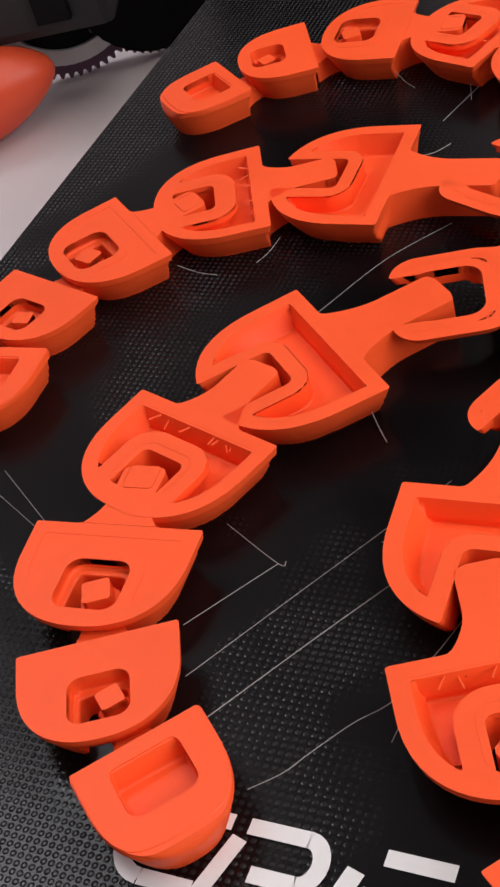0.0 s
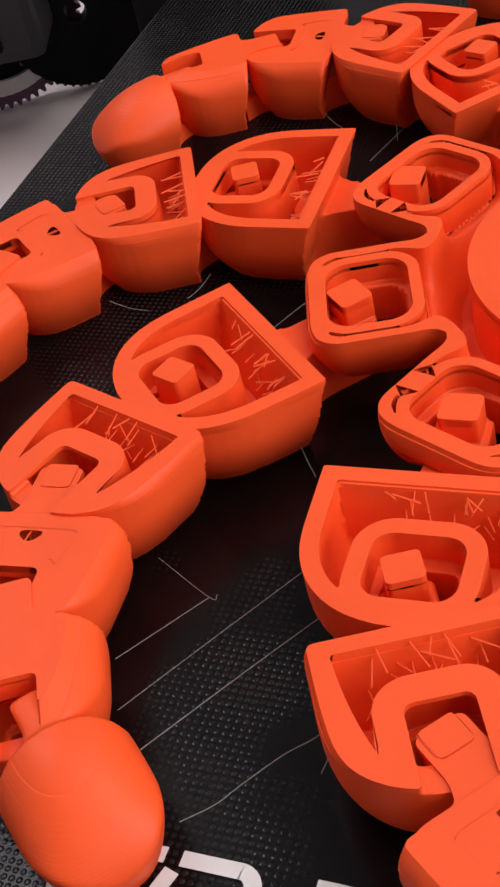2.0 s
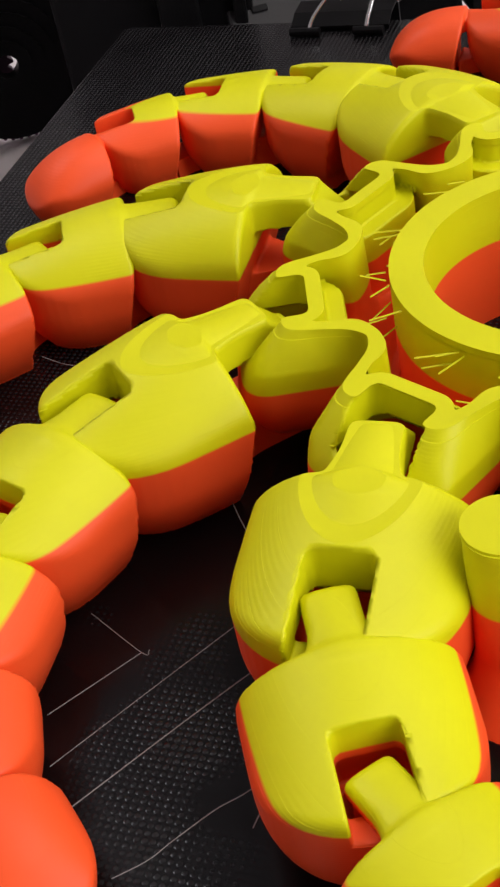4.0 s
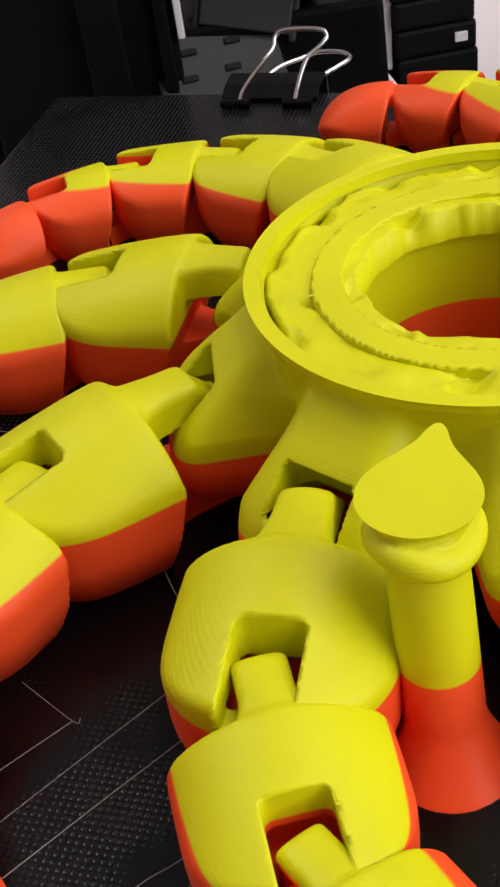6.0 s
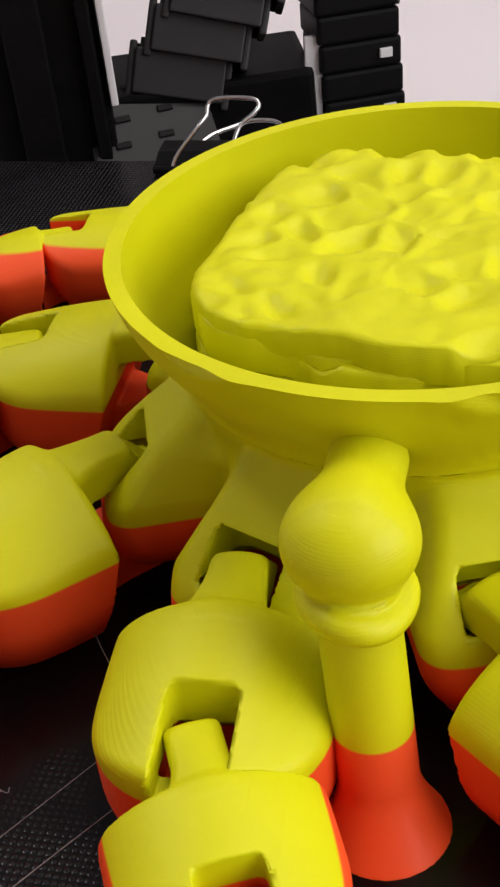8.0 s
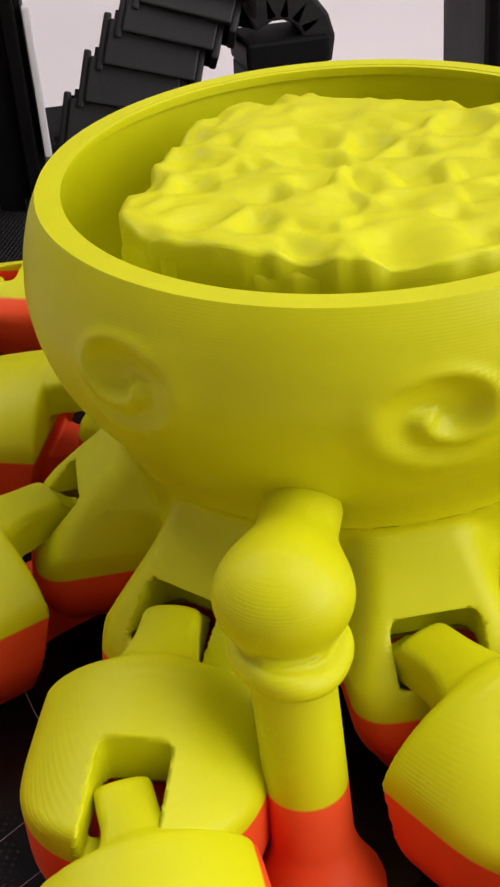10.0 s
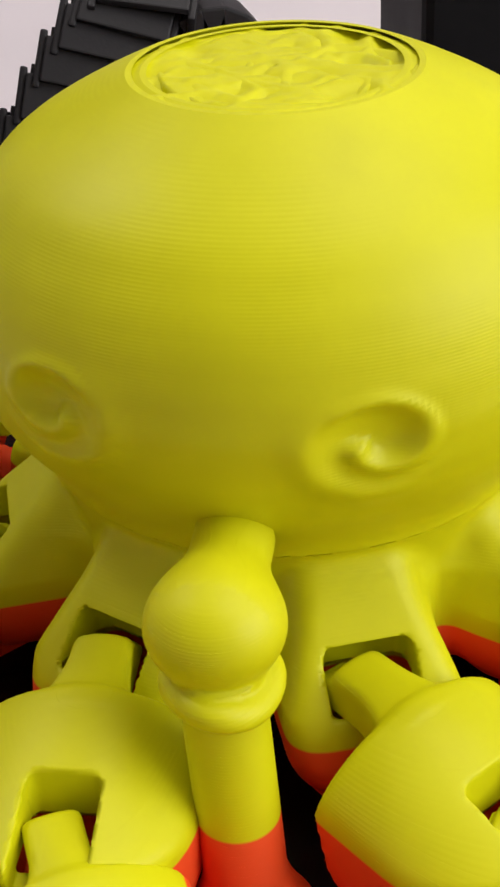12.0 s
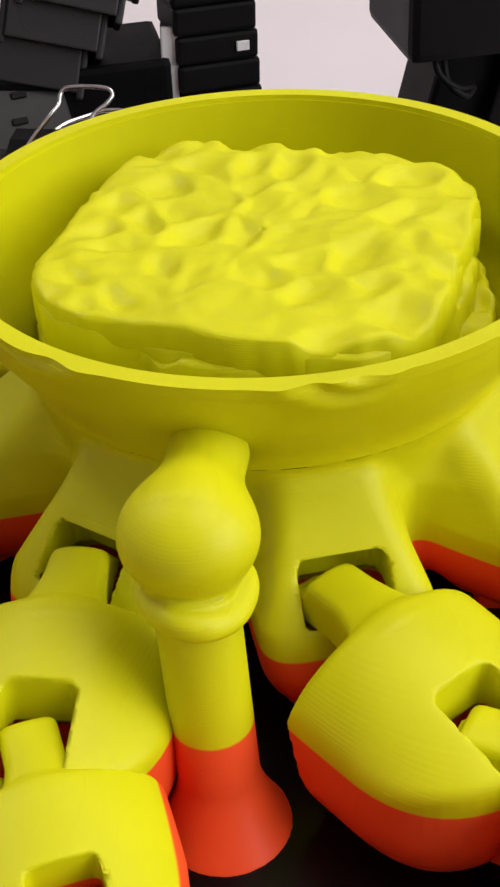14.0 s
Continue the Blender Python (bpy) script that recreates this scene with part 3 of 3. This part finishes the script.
def head_layer(z0, z1, rows, sides=360):
    ang = np.arange(sides) * 2 * math.pi / sides
    verts, faces, smooth = [], [], []

    def ring(rad, z):
        i = len(verts)
        verts.extend((r * math.cos(a) * MM, r * math.sin(a) * MM, z * MM) for r, a in zip(rad, ang))
        return i

    def band(a, b, sm=True):
        for k in range(sides):
            n = (k + 1) % sides
            faces.append((a + k, a + n, b + n, b + k))
            smooth.append(sm)

    zs = [z0 + (z1 - z0) * k / rows for k in range(rows + 1)]
    rings = [ring(head_radius(z) + eye_relief(ang, z), z) for z in zs]
    for a, b in zip(rings, rings[1:]):
        band(a, b)
    inner = [ring(np.full(sides, max(head_radius(z) - shell_depth(z), 0.05)), z) for z in zs[::-1]]
    for a, b in zip(inner, inner[1:]):
        band(a, b)
    norms = []
    e = 0.3
    for z in zs:
        r = head_radius(z) + eye_relief(ang, z)
        da = (eye_relief(ang + 0.01, z) - eye_relief(ang - 0.01, z)) / 0.02 / r
        lo, hi = z - e, min(z + e, 97.35)
        dz = (head_radius(hi) + eye_relief(ang, hi) - head_radius(lo) - eye_relief(ang, lo)) / (hi - lo)
        for a, p, q in zip(ang, da, dz):
            n = Vector((math.cos(a) + p * math.sin(a), math.sin(a) - p * math.cos(a), -q)).normalized()
            norms.append(tuple(n))
    for z in zs[::-1]:
        norms += [(-math.cos(a), -math.sin(a), 0.0) for a in ang]
    norms += [(0, 0, 1)] * (2 * sides)
    t0, t1 = ring(head_radius(z1) + eye_relief(ang, z1), z1), ring(np.full(sides, max(head_radius(z1) - shell_depth(z1), 0.05)), z1)
    band(t0, t1)
    me = mesh_of("head_layer", verts, faces, PLASTIC, smooth)
    me.normals_split_custom_set_from_vertices(norms)
    return me


z = 36.4
while z < 97.3:
    dz = 1.7 if z < 78 else 1.2 if z < 88 else 0.8
    top = min(z + dz, 97.4)
    la = new("layer", head_layer(z, top, 3))
    la.parent = body
    LAYERS.append((la, z, top))
    z = top


# --- rough infill inside the head, each layer with an uneven honeycombed top
def infill_layer(z, thick, r_in, r_out, seed, square=0.0):
    sides, rings = 190, 44 if r_out - r_in > 15 else 24
    verts, faces, smooth = [], [], []
    for j in range(rings + 1):
        r = r_in + (r_out - r_in) * j / rings
        for k in range(sides):
            a = 2 * math.pi * k / sides
            wob = 1 + 0.035 * noise.noise((3 * math.cos(a), 3 * math.sin(a), seed))
            wob += 0.02 * noise.noise((11 * math.cos(a), 11 * math.sin(a), seed))
            c, d = abs(math.cos(a + 0.5)), abs(math.sin(a + 0.5))
            wob *= 1 + square * (0.96 / (c ** 4 + d ** 4) ** 0.25 - 1)
            x, y = r * wob * math.cos(a), r * wob * math.sin(a)
            p = Vector((x / 9.0, y / 9.0, seed * 0.11))
            d = noise.voronoi(p + 0.25 * noise.noise_vector(p * 0.9))[0]
            swell = 0.9 * noise.noise(p * 0.8) + 0.35 * noise.noise(p * 2.3)
            if z < 52:
                # broad webs with round pits of uneven size
                pit = max(0.0, 1 - (d[0] / (0.34 + 0.22 * noise.noise(p * 0.6))) ** 2)
                top = z - 2.0 * pit ** 0.7 + 0.9 * swell + 0.25 * noise.noise(p * 5)
            else:
                # shallow cells between thin soft ridges
                cell = min(1.0, (d[1] - d[0]) * 1.7)
                top = z - (1.7 if z < 82 else 1.1) * cell * cell * (3 - 2 * cell) + (0.8 if z < 79 else 0.5) * swell + 0.2 * noise.noise(p * 5)
            if j == rings:
                top -= 0.6
            verts.append((x * MM, y * MM, top * MM))
    for j in range(rings):
        for k in range(sides):
            n = (k + 1) % sides
            faces.append((j * sides + k, (j + 1) * sides + k, (j + 1) * sides + n, j * sides + n))
            smooth.append(True)
    for j, flip in ((rings, False), (0, True)):
        low = len(verts)
        for k in range(sides):
            x, y, _ = verts[j * sides + k]
            verts.append((x, y, (z - thick) * MM))
        for k in range(sides):
            n = (k + 1) % sides
            q = (j * sides + k, low + k, low + n, j * sides + n)
            faces.append(q[::-1] if flip else q)
            smooth.append(True)
    return mesh_of("infill_layer", verts, faces, PLASTIC, smooth)


levels = [39.0 + 3.0 * i for i in range(15)] + [82.5 + 1.5 * i for i in range(10)]
for i, z in enumerate(levels):
    r_in = float(np.interp(z, (37, 40, 43, 46, 49, 52), (21.8, 20.2, 18.4, 14.5, 9.0, 0.2)))
    r_out = min(head_radius(z) - 3.0, 35.5 if z < 47 else 32.2 if z < 62 else 30.4)
    if z > 82:
        r_out = max(head_radius(z) - shell_depth(z), 0.6)
    lift = -2.6 if z < 52 else -2.8 if z < 62 else -1.7 if z < 82 else -0.1
    la = new("infill", infill_layer(z + lift, 6.0, r_in, r_out, 7.3 * i + 1, 1.0 if 52 < z < 82 else 0.0))
    la.parent = body
    LAYERS.append((la, z - 3.0 if z < 82 else z - 1.5, z))


# --- siphon: a support column with a flared foot, a collar and a ball that joins the head
SX, SY, TX, TY = -19.2, -67.5, -19.6, -58.5  # axis at the bed and at the collar, from the octopus's middle


def siphon_field(x, y, z):
    z = np.asarray(z, float)
    f = np.minimum(z / 34.0, 1.0)
    r = np.hypot(x - SX - (TX - SX) * f, y - SY - (TY - SY) * f)
    column = np.maximum(r - (5.5 + 3.6 * np.clip(1 - z / 8.0, 0, 1) ** 1.6), z - 36.0)
    # an uneven flange under the ball
    angle = np.arctan2(y - TY, x - TX)
    flange = np.hypot(np.maximum(r - 5.9 - 0.5 * np.sin(3 * angle + 0.6), 0), (z - 33.4 - 0.7 * np.sin(2 * angle - 0.4)) * 1.15) - 2.1
    d = smin(column, flange, 0.9)
    by, bz = -55.6, 40.4
    ball = np.sqrt((x + 19.4) ** 2 + (y - by) ** 2 + ((z - bz) * 1.2) ** 2) - 9.0
    d = smin(d, ball, 1.2)
    # the short neck runs from the ball into the head
    along = (x + 19.4) * 0.36 + (y - by) * 0.933
    side = (x + 19.4) * 0.933 - (y - by) * 0.36
    neck = np.maximum(np.maximum(np.hypot(side, z - bz - 0.6 - 0.12 * along) - 5.4, -along), along - 15)
    return smin(d, neck, 3.5)


siphon_stack = stack_of("siphon", siphon_field, 52.0, (-36, -4, -82, -34), 0.7, None, 1.4)
grown("siphon", siphon_stack, octopus, Matrix.Identity(4), "ball nozzle on a printed support column with a flared foot")


# ---------------------------------------------------------------- marks on the bed
def bed_xy(s, q):
    """A point of the bed in its own directions: s along the front edge, q towards the front, in mm from the mark's corner."""
    return (-41.8 + 0.94 * s - 0.34 * q, 96.1 - 0.34 * s - 0.94 * q)


def strip(points, width, bm, z=0.0002):
    """A flat printed stroke of even width along points in (s, q)."""
    pts = [Vector(p) for p in points]
    left, right = [], []
    for i, p in enumerate(pts):
        way = (pts[min(i + 1, len(pts) - 1)] - pts[max(i - 1, 0)]).normalized()
        n = Vector((-way.y, way.x)) * width / 2
        left.append(p + n)
        right.append(p - n)
    for i in range(len(pts) - 1):
        quad = [left[i], left[i + 1], right[i + 1], right[i]]
        bm.faces.new([bm.verts.new((*(c * MM for c in bed_xy(*v)), z)) for v in quad])
    return bm


def arc(cs, cq, rs, rq, a0, a1, n=12):
    return [(cs + rs * math.cos(math.radians(a0 + (a1 - a0) * k / n)), cq + rq * math.sin(math.radians(a0 + (a1 - a0) * k / n))) for k in range(n + 1)]


mark = new("bed_mark")
tagged(mark, "white printed strokes on the front of the black bed", "printed mark")
for path, width in (([(-6.0, 1.2), (2.9, 1.2)], 2.2), (arc(-6.0, 6.0, 4.0, 4.8, 270, 90), 2.2), ([(-6.0, 10.8), (1.0, 10.8)], 2.2),
                    ([(5.0, 1.2), (13.0, 1.2)] + arc(13.0, 4.2, 2.3, 3.0, 270, 450) + [(13.0, 7.2), (7.2, 7.2)], 2.2),
                    ([(4.4, 3.0), (1.4, 13.0)], 2.2), ([(31.0, 1.2), (22.5, 1.2)], 2.2), ([(29.5, 6.4), (21.0, 6.4)], 2.2), ([(19.6, 3.6), (17.0, 13.0)], 2.4)):
    part("stroke", strip(path, width, bmesh.new()), WHITE_INK, mark)


def bed_string(points, radius, label, sag=0.0):
    pts = [(x * MM, y * MM, radius + sag) for x, y in points]
    return tagged(part("plastic_hair", tube(spline(pts, 6), radius, 5), STRING), label, "plastic string", "plastic hairs on the bed")


HAIR = "thin pale plastic hair lying on the bed"
bed_string([(-47.3, 117.3), (-33, 128.6), (-19.2, 139.4), (-9, 147.4)], 0.000056, HAIR)
bed_string([(-43.9, 110.1), (-26, 123.6), (-7.5, 136.9)], 0.000081, HAIR)
bed_string([(-38, 98.5), (-33.5, 100.4), (-30.2, 102.8), (-24.6, 106.6), (-19, 109.6), (-13, 116.5), (-8.8, 122)], 0.000068, HAIR)
bed_string([(-28.8, 193.3), (-16.4, 205.5), (-4, 213.3)], 0.000068, HAIR)
bed_string([(-3, 249.6), (6.8, 262.9)], 0.000074, HAIR)
bed_string([(-81.7, 164.5), (-70.8, 148.5), (-64, 139)], 0.000062, HAIR)
bed_string([(-84.0, 161.5), (-71.2, 147.0)], 0.000050, HAIR)
bed_string([(-48.3, 126.4), (-34.8, 135.6)], 0.000068, HAIR)
bed_string([(-42.8, 145.0), (-34.8, 135.6), (-33.6, 135.9)], 0.000062, HAIR)
rng = random.Random(5)
for root in ROOT_ANGLES:
    # short hairs that trail from the arms on to the bed
    for ex, ey, heading, w, l, *_ in SEGMENTS[:4]:
        m = pose(37 * MM, 186 * MM, 0, 0, 0, root - 180) @ pose(ex * MM, ey * MM, 0, 0, 0, heading)
        side = rng.choice((-1, 1))
        a = m @ Vector((rng.uniform(-1, 6) * MM, side * (w / 2 - 3) * MM, 0.0015))
        b = m @ Vector((rng.uniform(-5, 8) * MM, side * (w / 2 + rng.uniform(1, 4)) * MM, 0.0001))
        tagged(part("plastic_hair", tube(spline([a, (a + b) / 2 - Vector((0, 0, 0.0005)), b], 4), 0.00008, 5), STRING), "short pale plastic hair trailing from an arm", "plastic string", "plastic hairs on the bed")


# ---------------------------------------------------------------- behind the bed
def binder_clip():
    clip = new("binder_clip")
    clip.matrix_basis = pose(0.0165, 0.3468, 0.0, 0, 0, BED_TURN) @ pose(0, 0, 0)
    tagged(clip, "black steel binder clip with bright wire handles on the bed edge", "binder clip")
    bm = bmesh.new()
    n = 10
    outline = [(-0.010, 0.0006), (-0.009, 0.0030), (-0.002, 0.0068), (0.0045, 0.0075), (0.006, 0.005), (0.006, -0.012), (0.0045, -0.0135), (-0.010, -0.0090),
               (-0.010, -0.0082), (0.0040, -0.0122), (0.0048, -0.011), (0.0048, 0.0048), (0.004, 0.0063), (-0.0022, 0.0057), (-0.0084, 0.0022)]
    outline = [(max(y, -0.0065), z * 0.5 if z > 0 else z) for y, z in outline]
    lo = [bm.verts.new((-0.0132, y, z)) for y, z in outline]
    hi = [bm.verts.new((0.0132, y, z)) for y, z in outline]
    for i in range(len(outline)):
        j = (i + 1) % len(outline)
        bm.faces.new((lo[i], lo[j], hi[j], hi[i]))
    bm.faces.new(lo[::-1])
    bm.faces.new(hi)
    part("clip_body", bm, BLACK_METAL, clip)
    for sx in (-0.0085, 0.0085):
        bm = tube([(sx - 0.004, -0.0095, 0.0014), (sx + 0.004, -0.0095, 0.0014)], 0.0012, 10)
        part("hinge_roll", bm, BLACK_METAL, clip)
    # one handle stands up, one lies back over the edge
    up = [(x, y, 0.0014 + (z - 0.0014) * 0.76) for x, y, z in ((-0.0075, -0.0095, 0.0014), (-0.006, -0.0075, 0.006), (-0.0010, -0.003, 0.0135), (0.0010, 0.000, 0.0165), (0.0012, 0.002, 0.0190), (0.003, 0.003, 0.0206), (0.009, 0.0035, 0.0208),
          (0.0138, 0.003, 0.0204), (0.0152, 0.002, 0.0188), (0.0138, 0.000, 0.0166), (0.0105, -0.003, 0.0135), (0.0085, -0.0075, 0.006), (0.0078, -0.0095, 0.0014))]
    part("wire_handle", tube(spline(up, 6), 0.00062, 8), STEEL, clip, "bright bent wire handle", smooth=True)
    back = [(-0.0030, 0.004, 0.003), (0.000, 0.008, 0.004), (0.005, 0.012, 0.0045), (0.009, 0.0145, 0.005), (0.015, 0.0145, 0.005), (0.0185, 0.012, 0.0045), (0.0165, 0.008, 0.004), (0.0125, 0.004, 0.003)]
    part("wire_handle", tube(spline(back, 6), 0.00062, 8), STEEL, clip, "bright bent wire handle", smooth=True)


binder_clip()

gantry = new("printer_frame")
gantry.matrix_basis = pose(0, 0.42, 0)
tagged(gantry, "black metal printer frame behind the bed", "printer frame")
upright = part("upright", box(0.060, 0.04, 0.40, -0.038, 0.0, TABLE_Z, 0.0015), BLACK_METAL, gantry, "black metal upright")
part("rib", box(0.012, 0.006, 0.40, -0.030, -0.0225, TABLE_Z, 0.0008), BLACK_METAL, upright)
part("rib", box(0.004, 0.004, 0.40, -0.012, -0.0215, TABLE_Z, 0.0008), BLACK_METAL, upright)
part("cross_beam", box(0.125, 0.04, 0.072, -0.006, 0.012, TABLE_Z, 0.002), BLACK_METAL, gantry)
part("edge_strip", box(0.0022, 0.003, 0.045, -0.0068, -0.021, -0.0005, 0.0005), WHITE_PLASTIC, gantry)
bm = box(0.046, 0.05, 0.09, 0.152, 0.0, -0.008, 0.003)
part("motor_box", bm, BLACK, gantry, "black motor box")
bm = bmesh.new()
box(0.05, 0.03, 0.26, 0, 0, -0.13, 0.002, bm, pose(0.176, 0.0, 0.02, 0, 14, 0))
box(0.012, 0.006, 0.26, 0, -0.018, -0.13, 0.001, bm, pose(0.176, 0.0, 0.02, 0, 14, 0))
part("brace", bm, BLACK_METAL, gantry, "slanting black metal brace")
for dx in (0.0, 0.003):
    pts = [(0.138 + dx, -0.02, -0.006), (0.139 + dx, -0.024, -0.012 - dx), (0.145 + dx, -0.024, -0.017 - dx), (0.152, -0.02, -0.019)]
    part("cable", tube(spline(pts, 6), 0.0012, 8), BLACK, gantry, smooth=True)

# bracket plate with slots, on which the drag chain ends
plate = new("chain_bracket")
plate.matrix_basis = pose(0.003, 0.405, -0.012, 38, 0, 10)
tagged(plate, "flat black bracket plate with slots under the drag chain", "bracket")
part("plate", box(0.040, 0.026, 0.003, 0, 0, -0.003, 0.001), CHAIN, plate)
for px_, py_ in ((-0.008, 0.005), (0.006, 0.006), (-0.010, -0.004), (0.004, -0.003)):
    part("slot", box(0.005, 0.0022, 0.0006, px_, py_, 0.0001, 0.0004), BLACK, plate, "dark slot")

# drag chain: links along a path that climbs to the right, bends over and comes down again
chain = new("drag_chain")
tagged(chain, "black plastic cable drag chain bending over behind the bed", "drag chain")
climb = [Vector((0.0060 + 0.0060 * i - 0.0001 * i * i, 0.414 + 0.0012 * i, -0.0135 + 0.0100 * i - 0.00042 * i * i)) for i in (0, 1.4, 2.8, 4.2, 5.6, 7.0, 8.4)]
for i, p in enumerate(climb):
    a, b = climb[max(i - 1, 0)], climb[min(i + 1, len(climb) - 1)]
    way = Vector((0.45 * (b.x - a.x), b.y - a.y + 0.006, b.z - a.z)).normalized()
    across = Vector((1, 0, 0))
    across = (across - way * across.dot(way)).normalized()
    up = across.cross(way)
    m = Matrix((across, way, up)).transposed().to_4x4()
    m.translation = p
    bm = box(0.0285, 0.0140, 0.0024, 0, 0, 0, 0.0006)
    box(0.0262, 0.0040, 0.0016, 0, 0.0080, -0.0004, 0.0003, bm)
    link = part("chain_link", bm, CHAIN, chain, at=m)
    for side in (-1, 1):
        bm = box(0.0024, 0.0178, 0.0135, side * 0.0152, 0.0, -0.0125, 0.0008)
        part("link_side", bm, CHAIN, link)
    part("link_floor", box(0.0285, 0.0168, 0.003, 0, 0, -0.0125, 0.0005), BLACK, link)
for k in range(6):
    p = Vector((0.070 + 0.0003 * k, 0.424, 0.0165 - 0.0092 * k))
    link = part("chain_link", box(0.027, 0.020, 0.0088, 0, 0, -0.0044, 0.0012), BLACK, chain, at=Matrix.Translation(p) @ pose(0, 0, 0, 0, 2, 8))
    if k in (2, 4):
        part("white_peg", box(0.0042, 0.0012, 0.003, 0.008, -0.0104, -0.0015, 0.0003), WHITE_PLASTIC, link, "small white peg")
for k in range(6):
    a = math.radians(115 - 25 * k)
    part("chain_link", box(0.010, 0.018, 0.0085, 0, 0, -0.0042, 0.001), CHAIN, chain, at=Matrix.Translation((0.069 + 0.0125 * math.cos(a), 0.426, 0.0185 + 0.0125 * math.sin(a))) @ pose(0, 0, 0, 0, -math.degrees(a), 0))
tagged(part("white_tag", box(0.0055, 0.002, 0.034, 0.0, 0.0, 0.0, 0.0005), WHITE_PLASTIC, at=pose(0.0553, 0.4155, -0.0278, 0, 3, 0)), "narrow white plastic tag on the printer frame", "tag")


# ---------------------------------------------------------------- left of the bed, on the table
def toothed(radius, teeth, depth, thick, hole, bm=None):
    bm = bm or bmesh.new()
    n = teeth * 4
    outer, inner = [], []
    for k in range(n):
        a = 2 * math.pi * k / n
        r = radius if k % 4 in (0, 1) else radius - depth
        outer.append((r * math.cos(a), r * math.sin(a)))
        inner.append((hole * math.cos(a), hole * math.sin(a)))
    v = [[bm.verts.new((x, y, z)) for x, y in ring] for ring, z in ((outer, 0), (outer, thick), (inner, thick), (inner, 0))]
    for a, b in zip(v, v[1:] + v[:1]):
        for k in range(n):
            bm.faces.new((a[k], a[(k + 1) % n], b[(k + 1) % n], b[k]))
    return bm


machine = new("geared_machine")
machine.matrix_basis = pose(0, 0, TABLE_Z)
tagged(machine, "dark plastic machine with a purple gear standing on the table", "machine")
gm = pose(-0.1325, 0.468, 0.0345, 84, 0, 16)
part("toothed_ring", toothed(0.0345, 62, 0.0019, 0.005, 0.0290), PURPLE, machine, "purple toothed ring", at=gm)
part("white_rim", toothed(0.0292, 60, 0.0001, 0.0065, 0.0238), WHITE_PLASTIC, machine, "white inner rim", at=gm)
part("hub", toothed(0.0240, 40, 0.0001, 0.004, 0.002), BLACK, machine, at=gm)
wm = pose(-0.1015, 0.474, 0.0285, 80, 0, 12)
for k in range(5):
    part("rib", toothed(0.0275 - 0.0046 * k, 36, 0.0002, 0.006 + 0.0016 * k, max(0.0275 - 0.0046 * (k + 1) - 0.0004, 0.001)), BLACK, machine, at=wm)
part("toothed_rim", toothed(0.0285, 60, 0.0011, 0.004, 0.0274), PURPLE, machine, at=wm)
part("pink_edge", box(0.0045, 0.012, 0.026, -0.0715, 0.455, 0.006, 0.0015), plain("pink_plastic", (0.45, 0.2, 0.3), 0.5), machine, "pink plastic edge")
bm = box(0.085, 0.030, 0.04, -0.148, 0.4445, 0.0300, 0.004)
box(0.02, 0.030, 0.04, -0.195, 0.4445, 0.0, 0.002, bm)
part("housing", bm, CHAIN, machine, "dark housing")
part("port", box(0.012, 0.003, 0.012, -0.125, 0.4285, 0.036, 0.0005), BLACK_METAL, machine, "black port")

bm = bmesh.new()
bmesh.ops.create_uvsphere(bm, u_segments=32, v_segments=20, radius=1.0)
for v in bm.verts:
    taper = 1.0 - 0.25 * max(0.0, v.co.x) ** 2
    v.co = Vector((v.co.x * 0.034, v.co.y * 0.0165 * taper, v.co.z * 0.0165 * taper))
cap_ = part("orange_grip", bm, ORANGE_CAP, None, smooth=True, at=pose(-0.1640, 0.424, TABLE_Z + 0.0165, 0, -8, 10))
tagged(cap_, "rounded orange plastic grip lying on the table", "grip")


# ---------------------------------------------------------------- motion
def motions():
    """Each layer waits under the bed, comes up inside the layer below it and stops on top."""
    tick = 1.0 / FPS

    def at(z, rows):
        t = when(z, rows)
        return None if t is None else round(t * FPS) / FPS

    for ob, z0, z1 in LAYERS:
        wait = pose(0, 0, (-z1 - 9.0) * MM)
        sunk = pose(0, 0, -(z1 - z0 + 0.1) * MM)
        home = pose(0, 0, 0)
        rows = []
        t0, t1 = at(z0, GROWTH), at(min(z1, 97.4), GROWTH)
        if t0 is None:
            rows = [(0.0, pose(0, 0, (GROWTH[0][1] - z1) * MM))]
        else:
            t0 = max(t0, 2 * tick)
            rows = [(0.0, wait), (t0 - tick, wait), (t0, sunk)]
        t1 = max(t1, rows[-1][0] + tick)
        rows.append((t1, home))
        b1, b0 = at(z1, BACKWARD), at(z0, BACKWARD)
        if b1 is not None:
            b1 = max(b1, t1 + tick)
            rows.append((b1, home))
            if b0 is None:
                rows.append((14.0, pose(0, 0, (BACKWARD[-1][1] - z1) * MM)))
            else:
                b0 = max(b0, b1 + tick)
                rows += [(b0, sunk), (b0 + tick, wait), (14.0 + 2 * tick, wait)]
        else:
            rows.append((14.0, home))
        walk(ob, rows)


motions()
